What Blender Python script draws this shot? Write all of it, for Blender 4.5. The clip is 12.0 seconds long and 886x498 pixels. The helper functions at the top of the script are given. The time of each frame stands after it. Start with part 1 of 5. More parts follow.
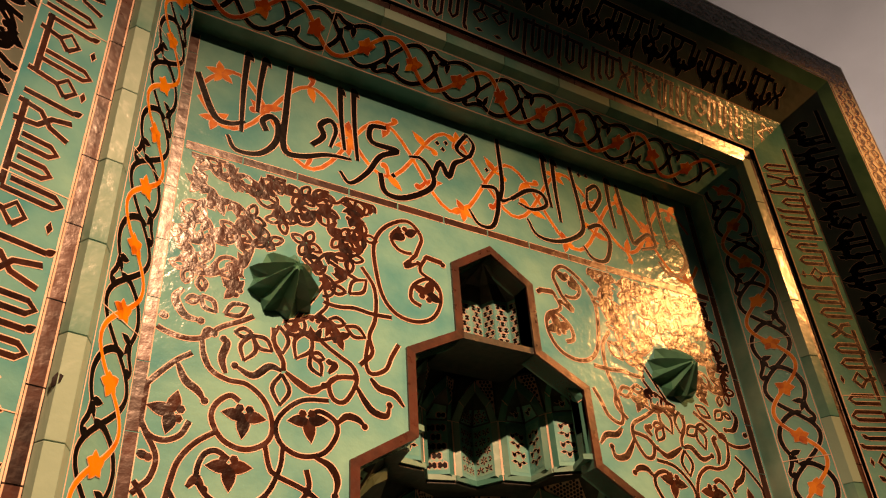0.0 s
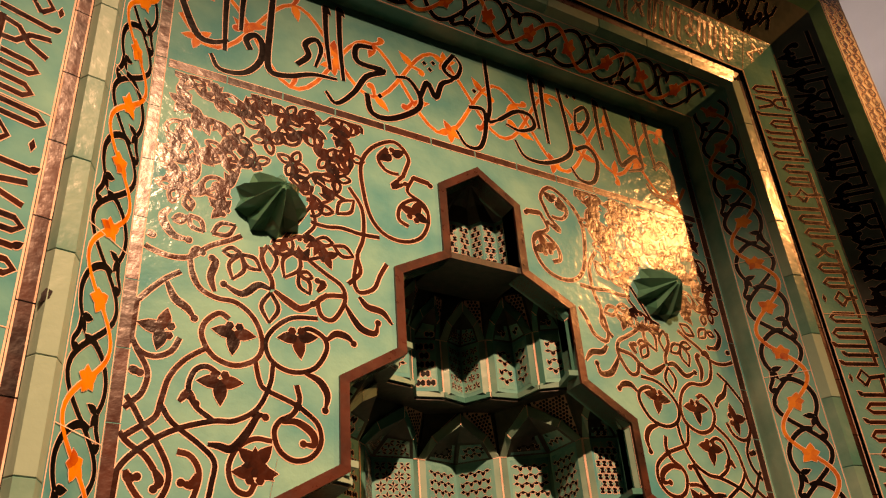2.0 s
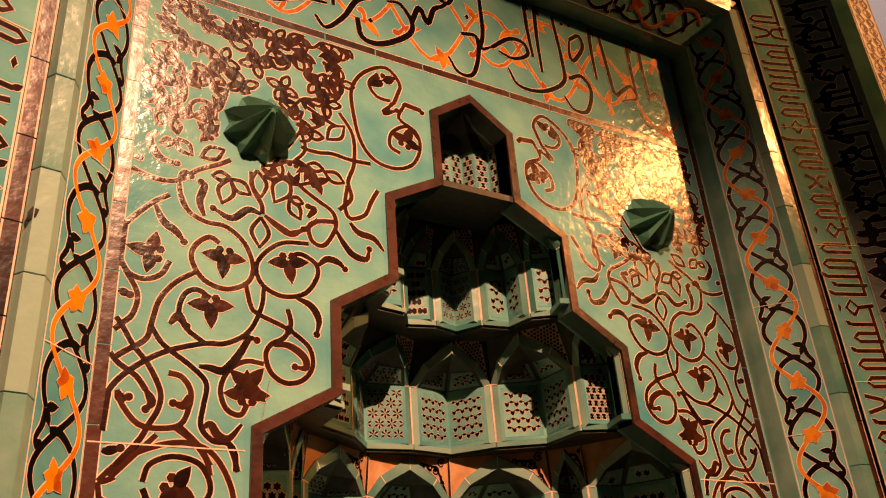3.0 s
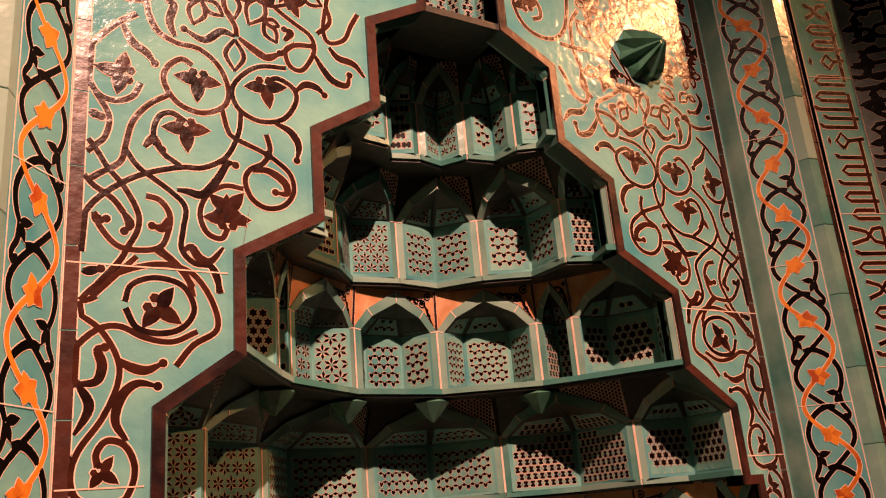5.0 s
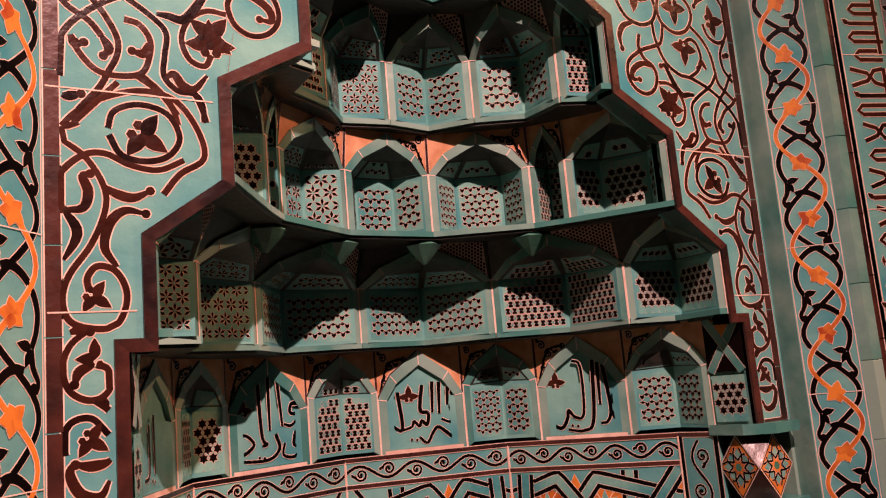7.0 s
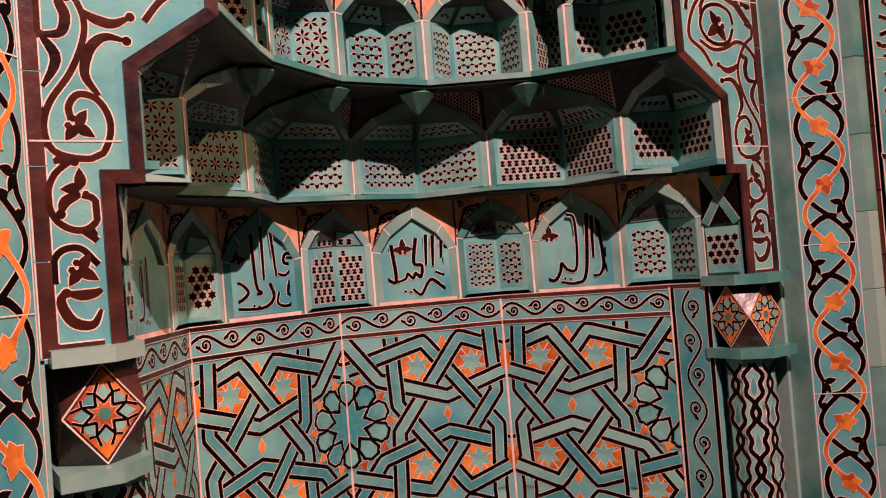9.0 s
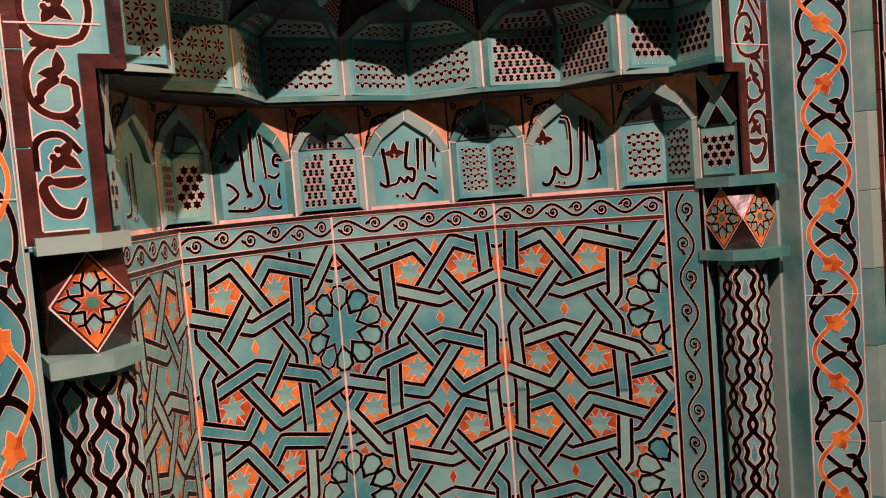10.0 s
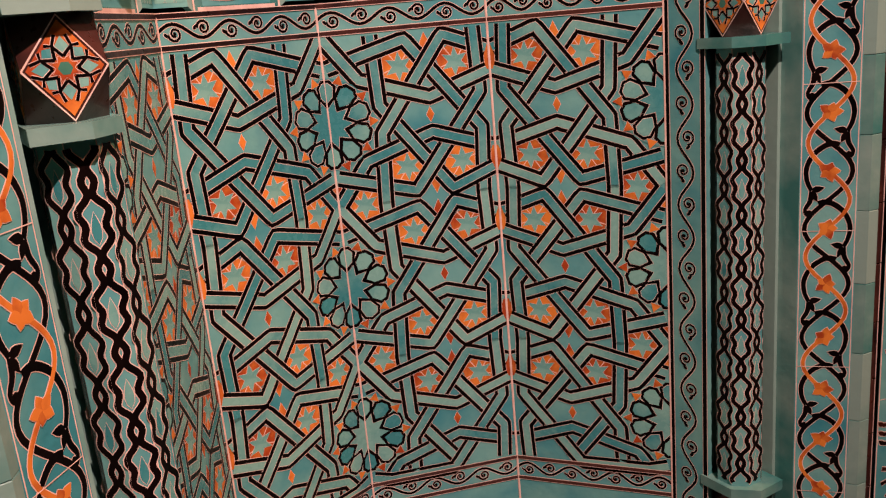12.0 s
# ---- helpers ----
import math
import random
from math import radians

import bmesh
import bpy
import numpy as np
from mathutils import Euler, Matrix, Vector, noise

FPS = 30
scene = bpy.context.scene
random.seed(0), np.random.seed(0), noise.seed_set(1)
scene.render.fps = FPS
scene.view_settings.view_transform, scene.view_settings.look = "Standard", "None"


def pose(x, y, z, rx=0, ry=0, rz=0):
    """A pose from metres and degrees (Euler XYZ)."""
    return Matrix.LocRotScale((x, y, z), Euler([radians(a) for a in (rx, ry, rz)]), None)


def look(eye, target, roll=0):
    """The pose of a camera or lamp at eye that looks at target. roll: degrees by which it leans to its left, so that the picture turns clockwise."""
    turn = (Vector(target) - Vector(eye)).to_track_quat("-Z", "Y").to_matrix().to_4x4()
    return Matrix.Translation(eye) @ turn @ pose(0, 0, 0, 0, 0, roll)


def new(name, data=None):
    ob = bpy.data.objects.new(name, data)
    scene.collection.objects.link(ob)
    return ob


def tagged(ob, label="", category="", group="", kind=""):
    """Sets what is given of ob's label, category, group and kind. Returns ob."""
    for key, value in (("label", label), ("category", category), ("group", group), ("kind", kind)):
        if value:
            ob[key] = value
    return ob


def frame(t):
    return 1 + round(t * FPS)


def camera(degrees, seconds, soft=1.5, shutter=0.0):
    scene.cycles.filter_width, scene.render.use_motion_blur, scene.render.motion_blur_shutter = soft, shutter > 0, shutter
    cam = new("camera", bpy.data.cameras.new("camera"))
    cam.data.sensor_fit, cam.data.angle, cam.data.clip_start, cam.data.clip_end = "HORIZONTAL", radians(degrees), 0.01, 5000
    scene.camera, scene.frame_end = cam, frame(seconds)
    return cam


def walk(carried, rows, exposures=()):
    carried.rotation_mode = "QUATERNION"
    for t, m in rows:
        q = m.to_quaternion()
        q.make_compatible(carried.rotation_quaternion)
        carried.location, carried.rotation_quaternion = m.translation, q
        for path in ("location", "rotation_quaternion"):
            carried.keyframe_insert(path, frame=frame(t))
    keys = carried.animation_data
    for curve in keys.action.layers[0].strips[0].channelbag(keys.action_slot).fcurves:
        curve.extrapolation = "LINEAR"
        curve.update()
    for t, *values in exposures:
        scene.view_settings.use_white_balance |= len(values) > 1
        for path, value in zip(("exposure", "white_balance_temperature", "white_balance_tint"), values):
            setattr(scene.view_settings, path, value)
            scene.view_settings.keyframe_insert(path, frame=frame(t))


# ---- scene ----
cam = camera(54.7, 12.0, soft=1.2)
PATH = [
    (0, (-0.954, -1.331, 1.814), (-0.09, 0.056, 2.966), -4.1),
    (0.5, (-0.948, -1.325, 1.806), (-0.071, 0.08, 2.927), -4.3),
    (1, (-0.947, -1.326, 1.803), (-0.056, 0.094, 2.893), -4.5),
    (1.5, (-0.948, -1.329, 1.799), (-0.042, 0.106, 2.858), -4.6),
    (2, (-0.947, -1.325, 1.791), (-0.026, 0.13, 2.808), -4.6),
    (2.5, (-0.944, -1.31, 1.781), (0.0, 0.165, 2.746), -4.7),
    (3, (-0.935, -1.304, 1.767), (0.027, 0.202, 2.667), -4.6),
    (5, (-0.9, -1.265, 1.71), (0.12, 0.343, 2.321), -5.0),
    (5.5, (-0.894, -1.252, 1.696), (0.136, 0.377, 2.231), -5.0),
    (6, (-0.888, -1.246, 1.682), (0.149, 0.401, 2.14), -4.9),
    (6.5, (-0.886, -1.241, 1.666), (0.16, 0.42, 2.051), -4.9),
    (7, (-0.884, -1.239, 1.654), (0.164, 0.435, 1.971), -4.9),
    (9, (-0.868, -1.216, 1.59), (0.18, 0.488, 1.63), -4.6),
    (9.5, (-0.859, -1.21, 1.568), (0.188, 0.493, 1.52), -4.6),
    (10, (-0.856, -1.204, 1.543), (0.186, 0.498, 1.404), -4.6),
    (10.5, (-0.855, -1.2, 1.522), (0.178, 0.495, 1.283), -4.7),
    (11, (-0.854, -1.199, 1.496), (0.167, 0.488, 1.162), -5.0),
    (11.5, (-0.851, -1.2, 1.471), (0.157, 0.474, 1.044), -5.1),
    (12, (-0.851, -1.198, 1.451), (0.142, 0.459, 0.934), -5.1),
]
# the clip's camera opens up and turns cooler as it tilts down
EXPOSURES = [(0, -0.72, 9600, 22), (3, -0.68, 9600, 30), (5, -0.52, 7300, 40), (7, -0.5, 5950, 44), (9, -0.31, 5600, 41), (10.5, -0.28, 5480, 34), (12, -0.34, 5420, 28)]
walk(cam, [(t, look(eye, target, roll)) for t, eye, target, roll in PATH], EXPOSURES)

# ---- light ----
world = bpy.data.worlds.new("world")
scene.world = world
world.use_nodes = True
world.node_tree.nodes["Background"].inputs[0].default_value = (0.75, 0.78, 0.85, 1)
world.node_tree.nodes["Background"].inputs[1].default_value = 0.05


def spot(eye, target, watts, colour, cone, radius, blend=0.35):
    lamp = bpy.data.lights.new("spot_light", "SPOT")
    lamp.energy, lamp.color, lamp.spot_size, lamp.spot_blend = watts, colour, radians(cone), blend
    lamp.shadow_soft_size = radius
    new("spot_light", lamp).matrix_world = look(eye, target)


# gallery spots on the ceiling track in front of the niche
spot((2.94, -2.10, 4.69), (0.50, 0.0, 2.05), 640, (1.0, 0.46, 0.17), 43, 0.03, 0.5)
spot((-0.55, -2.70, 4.68), (-0.26, 0.30, 1.20), 1780, (1.0, 0.62, 0.42), 53, 0.03, 1.0)

# unseen fill light, added behind the monument to brighten the ceiling
wash = bpy.data.lights.new("ceiling_washer", "AREA")
wash.shape, wash.size, wash.size_y, wash.energy, wash.color = "RECTANGLE", 1.2, 0.4, 60, (0.92, 0.95, 1.0)
new("ceiling_washer", wash).matrix_world = look((3.0, 0.75, 3.2), (2.8, 0.3, 5.0))


# ---- materials ----
def mat(name, c1, c2, rough=0.25, bump=0.15, scale=9.0, fine=140.0, spec=0.5, island=0.25, obj=0.0, wear=None):
    m = bpy.data.materials.new(name)
    m.use_nodes = True
    nt = m.node_tree
    N, L = nt.nodes, nt.links
    b = N["Principled BSDF"]
    geo = N.new("ShaderNodeNewGeometry")
    tc = N.new("ShaderNodeTexCoord")
    n1 = N.new("ShaderNodeTexNoise")
    n1.inputs["Scale"].default_value, n1.inputs["Detail"].default_value = scale, 5
    n2 = N.new("ShaderNodeTexNoise")
    n2.inputs["Scale"].default_value, n2.inputs["Detail"].default_value = fine, 3
    for n in (n1, n2):
        L.new(tc.outputs["Object"], n.inputs["Vector"])
    ramp = N.new("ShaderNodeMapRange")
    ramp.inputs["From Min"].default_value, ramp.inputs["From Max"].default_value = 0.32, 0.68
    add = N.new("ShaderNodeMath")
    add.operation = "MULTIPLY_ADD"
    add.inputs[1].default_value = island
    L.new(geo.outputs["Random Per Island"], add.inputs[0])
    add2 = N.new("ShaderNodeMath")
    add2.operation = "MULTIPLY_ADD"
    info = N.new("ShaderNodeObjectInfo")
    add2.inputs[1].default_value = obj
    L.new(info.outputs["Random"], add2.inputs[0])
    L.new(n1.outputs["Fac"], add2.inputs[2])
    L.new(add2.outputs[0], add.inputs[2])
    sub = N.new("ShaderNodeMath")
    sub.operation = "SUBTRACT"
    sub.inputs[1].default_value = island * 0.5 + obj * 0.5
    L.new(add.outputs[0], sub.inputs[0])
    L.new(sub.outputs[0], ramp.inputs["Value"])
    mix = N.new("ShaderNodeMix")
    mix.data_type = "RGBA"
    mix.inputs[6].default_value, mix.inputs[7].default_value = (*c1, 1), (*c2, 1)
    L.new(ramp.outputs["Result"], mix.inputs[0])
    col = mix.outputs[2]
    if wear:
        w = N.new("ShaderNodeMapRange")
        w.inputs["From Min"].default_value, w.inputs["From Max"].default_value = 0.60, 0.72
        L.new(n2.outputs["Fac"], w.inputs["Value"])
        m2 = N.new("ShaderNodeMix")
        m2.data_type = "RGBA"
        m2.inputs[7].default_value = (*wear, 1)
        L.new(w.outputs["Result"], m2.inputs[0])
        L.new(col, m2.inputs[6])
        col = m2.outputs[2]
    L.new(col, b.inputs["Base Color"])
    r = N.new("ShaderNodeMapRange")
    r.inputs["To Min"].default_value, r.inputs["To Max"].default_value = rough * 0.7, rough * 1.5
    L.new(n2.outputs["Fac"], r.inputs["Value"])
    L.new(r.outputs["Result"], b.inputs["Roughness"])
    b.inputs["Specular IOR Level"].default_value = spec
    if bump:
        n3 = N.new("ShaderNodeTexNoise")
        n3.inputs["Scale"].default_value, n3.inputs["Detail"].default_value = 34, 4
        L.new(tc.outputs["Object"], n3.inputs["Vector"])
        bu = N.new("ShaderNodeBump")
        bu.inputs["Strength"].default_value, bu.inputs["Distance"].default_value = bump, 0.004
        L.new(n3.outputs["Fac"], bu.inputs["Height"])
        L.new(bu.outputs["Normal"], b.inputs["Normal"])
    return m


TURQ = mat("turquoise_glaze", (0.050, 0.27, 0.31), (0.20, 0.47, 0.41), 0.14, 0.5, 6, 60, spec=0.10, island=0.3)
TEAL = mat("green_glaze_tile", (0.06, 0.23, 0.20), (0.27, 0.43, 0.36), 0.2, 0.3, 7, 60, obj=0.5)
STRAP = mat("strap_turquoise", (0.055, 0.27, 0.28), (0.22, 0.48, 0.40), 0.25, 0.2, 9, 70, spec=0.35, island=0.5)
BLACK = mat("manganese_glaze", (0.0015, 0.001, 0.0012), (0.006, 0.003, 0.0025), 0.30, 0.3, 12, 90, spec=0.07, island=0.3)
MAROON = mat("aubergine_border_glaze", (0.014, 0.006, 0.006), (0.075, 0.024, 0.016), 0.28, 0.4, 16, 60, obj=0.4, island=0.3)
ORANGE = mat("bare_orange_clay", (0.36, 0.056, 0.005), (0.74, 0.24, 0.02), 0.5, 0.3, 25, 120, spec=0.25, island=0.4, obj=0.4)
MORTAR = mat("pale_mortar", (0.68, 0.46, 0.36), (0.90, 0.68, 0.56), 0.8, 0.3, 30, 160, spec=0.2)
PALE = mat("pale_plaster_ground", (0.52, 0.33, 0.26), (0.70, 0.48, 0.38), 0.6, 0.3, 20, 120)
GREEN = mat("dark_green_glaze", (0.035, 0.15, 0.10), (0.09, 0.27, 0.19), 0.18, 0.25, 12, 60)
WALLP = mat("grey_gallery_paint", (0.42, 0.40, 0.42), (0.47, 0.45, 0.47), 0.8, 0.05, 3, 90)
DARKW = mat("dark_gallery_paint", (0.075, 0.072, 0.074), (0.10, 0.095, 0.098), 0.7, 0.05, 3, 90)
FLOORM = mat("grey_stone_floor", (0.05, 0.048, 0.045), (0.09, 0.083, 0.078), 0.5, 0.1, 3, 60)
DUSTY = mat("dusty_green_grey_glaze", (0.09, 0.13, 0.11), (0.16, 0.20, 0.17), 0.4, 0.3, 9, 60, island=0.3)


# ---- helpers for shapes ----
class Soup:
    """Collects faces, to make one mesh."""

    def __init__(self):
        self.v, self.f = [], []

    def poly(self, pts):
        i = len(self.v)
        self.v += [tuple(p) for p in pts]
        self.f.append(tuple(range(i, i + len(pts))))

    def box(self, c, s, m=None):
        """A box with the middle c and the size s, turned by m."""
        i = len(self.v)
        for k in range(8):
            p = Vector((c[j] + s[j] * (0.5 if k >> j & 1 else -0.5) for j in range(3)))
            self.v.append(tuple(m @ p if m else p))
        self.f += [tuple(i + k for k in q) for q in ((0, 2, 3, 1), (4, 5, 7, 6), (0, 1, 5, 4), (2, 6, 7, 3), (0, 4, 6, 2), (1, 3, 7, 5))]

    def prism(self, pts, off):
        """A plate: the outline pts and the same moved by off, with its rim."""
        n, i = len(pts), len(self.v)
        off = Vector(off)
        self.v += [tuple(p) for p in pts] + [tuple(Vector(p) + off) for p in pts]
        self.f.append(tuple(range(i, i + n)))
        self.f.append(tuple(range(i + 2 * n - 1, i + n - 1, -1)))
        for k in range(n):
            j = (k + 1) % n
            self.f.append((i + k, i + n + k, i + n + j, i + j))

    def ring(self, outer, inner, off):
        """A flat frame between two outlines of equal count, as thick as off."""
        n = len(outer)
        for k in range(n):
            j = (k + 1) % n
            self.prism([outer[k], outer[j], inner[j], inner[k]], off)


def part(name, soup, material, parent=None, label="", smooth=False, weld=False):
    """Links a soup as one mesh object under a thing."""
    me = bpy.data.meshes.new(name)
    me.from_pydata(soup.v, [], soup.f)
    bm = bmesh.new()
    bm.from_mesh(me)
    bmesh.ops.remove_doubles(bm, verts=bm.verts, dist=1e-5) if smooth or weld else None
    bmesh.ops.recalc_face_normals(bm, faces=bm.faces)
    bm.to_mesh(me)
    bm.free()
    if smooth:
        me.shade_smooth()
    me.materials.append(material)
    ob = new(name, me)
    ob.parent = parent
    if label:
        ob["label"] = label
    return ob


def thing(name, label, category, kind="", group=""):
    return tagged(new(name), label, category, group, kind)


def mirror_x(pts):
    return [(-p[0], *p[1:]) for p in reversed(pts)]


def shared(name, mesh, m, parent):
    ob = new(name, mesh)
    ob.parent = parent
    ob.matrix_basis = m
    return ob


# ---- room ----
FLOOR_Z = 0.08
s = Soup(); s.box((0, -1.6, FLOOR_Z - 0.05), (8, 6.0, 0.1))
tagged(part("floor", s, FLOORM), "plain grey stone gallery floor", "floor", kind="structure")
s = Soup(); s.box((0, -1.6, 5.05), (8, 6.0, 0.1))
tagged(part("ceiling", s, WALLP), "plain grey gallery ceiling", "ceiling", kind="structure")
s = Soup()
s.box((-2.65, 0.95, 2.54), (2.7, 0.2, 4.92)); s.box((2.65, 0.95, 2.54), (2.7, 0.2, 4.92)); s.box((0, 0.95, 4.45), (2.6, 0.2, 1.1)); s.box((0, 1.1, 2.0), (2.6, 0.1, 3.8))
tagged(part("wall_north", s, DARKW), "dark grey painted gallery wall", "wall", kind="structure")
for name, c, d in (("wall_west", (-4.05, -1.6, 2.54), (0.1, 6, 4.92)), ("wall_east", (4.05, -1.6, 2.54), (0.1, 6, 4.92)), ("wall_south", (0, -4.65, 2.54), (8.2, 0.1, 4.92))):
    s = Soup(); s.box(c, d)
    tagged(part(name, s, DARKW), "dark grey painted gallery wall", "wall", kind="structure")

# ---- frame of the niche: profile as offset outward and depth ----
EDGE_X, EDGE_Z, BASE_Z = 0.745, 3.335, 0.16
frame_thing = thing("niche_frame", "tall glazed tile frame with vine and inscription bands", "niche frame")


def sweep(o1, y1, o2, y2, z0=BASE_Z):
    """Three flat faces left, top and right between two lines of the profile."""
    s = Soup()
    a, b = (EDGE_X + o1, EDGE_Z + o1), (EDGE_X + o2, EDGE_Z + o2)
    s.poly([(a[0], y1, z0), (b[0], y2, z0), (b[0], y2, b[1]), (a[0], y1, a[1])])
    s.poly([(-a[0], y1, z0), (-a[0], y1, a[1]), (-b[0], y2, b[1]), (-b[0], y2, z0)])
    s.poly([(-a[0], y1, a[1]), (a[0], y1, a[1]), (b[0], y2, b[1]), (-b[0], y2, b[1])])
    return s


PROFILE = [
    ("reveal", 0.0, 0.003, 0.0, -0.05, TEAL), ("vine_band", 0.0, -0.05, 0.08, -0.135, TURQ),
    ("dark_fillet", 0.127, -0.145, 0.155, -0.15, BLACK), ("inscription_band", 0.155, -0.158, 0.278, -0.2, TURQ),
    ("cove_band", 0.278, -0.2, 0.374, -0.298, DUSTY), ("cove_fillet", 0.374, -0.298, 0.386, -0.286, BLACK), ("outer_reveal", 0.386, -0.286, 0.430, -0.315, GREEN),
    ("outer_strip", 0.430, -0.315, 0.552, -0.315, DUSTY), ("outer_side", 0.552, -0.315, 0.552, 0.86, DUSTY),
]
BANDS = {n: part(n, sweep(o1, y1, o2, y2), m, frame_thing) for n, o1, y1, o2, y2, m in PROFILE}

# ---- spandrel panel with its stepped opening ----
STEPS = [(0.11, 2.885, 2.71), (0.23, 2.645, 2.467), (0.352, 2.392, 2.23), (0.492, 2.152, 1.99), (0.612, 1.905, 1.756), (0.652, 1.756, 1.505)]
APEX = 2.962
OPEN = [(0.0, APEX)]
for w, zt, zb in STEPS:
    OPEN += [(w, zt), (w, zb)]


def offset_open(d):
    """The stepped outline, moved outward by d."""
    out = []
    n = len(OPEN)
    for i, (x, z) in enumerate(OPEN):
        p = Vector((-OPEN[1][0], OPEN[1][1])) if i == 0 else Vector(OPEN[i - 1])
        c = Vector((x, z))
        q = Vector(OPEN[i + 1]) if i + 1 < n else c + Vector((0, -0.1))
        d1, d2 = (c - p).normalized(), (q - c).normalized()
        n1, n2 = Vector((-d1.y, d1.x)), Vector((-d2.y, d2.x))
        b = n1 + n2
        k = d / max(0.35, (1 + n1.dot(n2)))
        v = c + b * k
        out.append((v.x, v.y))
    return out


panel = thing("spandrel_panel", "turquoise faience mosaic panel with dark scrolling arabesques round a stepped opening", "tile panel")
inner, rim = offset_open(-0.019), offset_open(0.0)
s = Soup()
for sx in (1, -1):
    # field, in slices from the rim outward to the frame
    for (xa, za), (xb, zb) in zip(rim, rim[1:]):
        if abs(za - zb) > 1e-4:
            s.prism([(sx * xa, 0, za), (sx * 0.75, 0, za), (sx * 0.75, 0, zb), (sx * xb, 0, zb)], (0, 0.05, 0))
s.prism([(-0.75, 0, rim[0][1]), (-0.75, 0, 3.36), (0.75, 0, 3.36), (0.75, 0, rim[0][1])], (0, 0.05, 0))
part("panel_field", s, TURQ, panel, weld=True)
for sx in (1, -1):
    for i in range(len(inner) - 1):
        a, b, c, d = inner[i], inner[i + 1], rim[i + 1], rim[i]
        s = Soup()
        s.prism([(sx * p[0], -0.006, p[1]) for p in (a, b, c, d)], (0, 0.05, 0))
        part("border_tile", s, MAROON, panel)

# ---- muqarnas vault ----
vault = thing("muqarnas_vault", "five-tiered turquoise muqarnas hood with lattice-tiled pointed cells", "muqarnas vault")
# name, bottom, top, pillars in plan (half, mirrored), forward lean of the arch tips, depth of the cells
CX = -0.012
TIERS = [
    ("tier_b", 2.476, 2.71, [(0.214, 0.0), (0.180, 0.10), (0.10, 0.178), (0.0, 0.218)], 0.035, 0.04, 0.0),
    ("tier_c", 2.230, 2.476, [(0.335, 0.0), (0.284, 0.106), (0.180, 0.282), (0.0, 0.350)], 0.05, 0.055, 0.0),
    ("tier_d", 1.988, 2.230, [(0.475, 0.0), (0.350, 0.195), (0.300, 0.262), (0.105, 0.385)], 0.01, 0.07, 0.004),
    ("tier_e", 1.757, 1.988, [(0.594, 0.0), (0.478, 0.168), (0.292, 0.42), (0.0, 0.545)], 0.045, 0.09, -0.01),
]


def arch_points(a, b, z0, zs, zt, inset, lean):
    """The outline of a pointed arch over the chord a-b, from its foot up, with the tip leaning forward."""
    a, b = Vector((a[0], a[1], 0)), Vector((b[0], b[1], 0))
    d = (b - a).normalized()
    nrm = Vector((d.y, -d.x, 0))
    if nrm.y > 0:
        nrm = -nrm
    w = (b - a).length
    pts = []
    for f, z in ((0, z0), (0, zs), (0.16, zs + (zt - zs) * 0.5), (0.5, zt), (0.84, zs + (zt - zs) * 0.5), (1, zs), (1, z0)):
        u = inset + f * (w - 2 * inset)
        k = max(0.0, (z - zs) / (zt - zs))
        p = a + d * u + nrm * lean * k
        pts.append(Vector((p.x, p.y, z)))
    return pts, nrm, d


CELLS = []


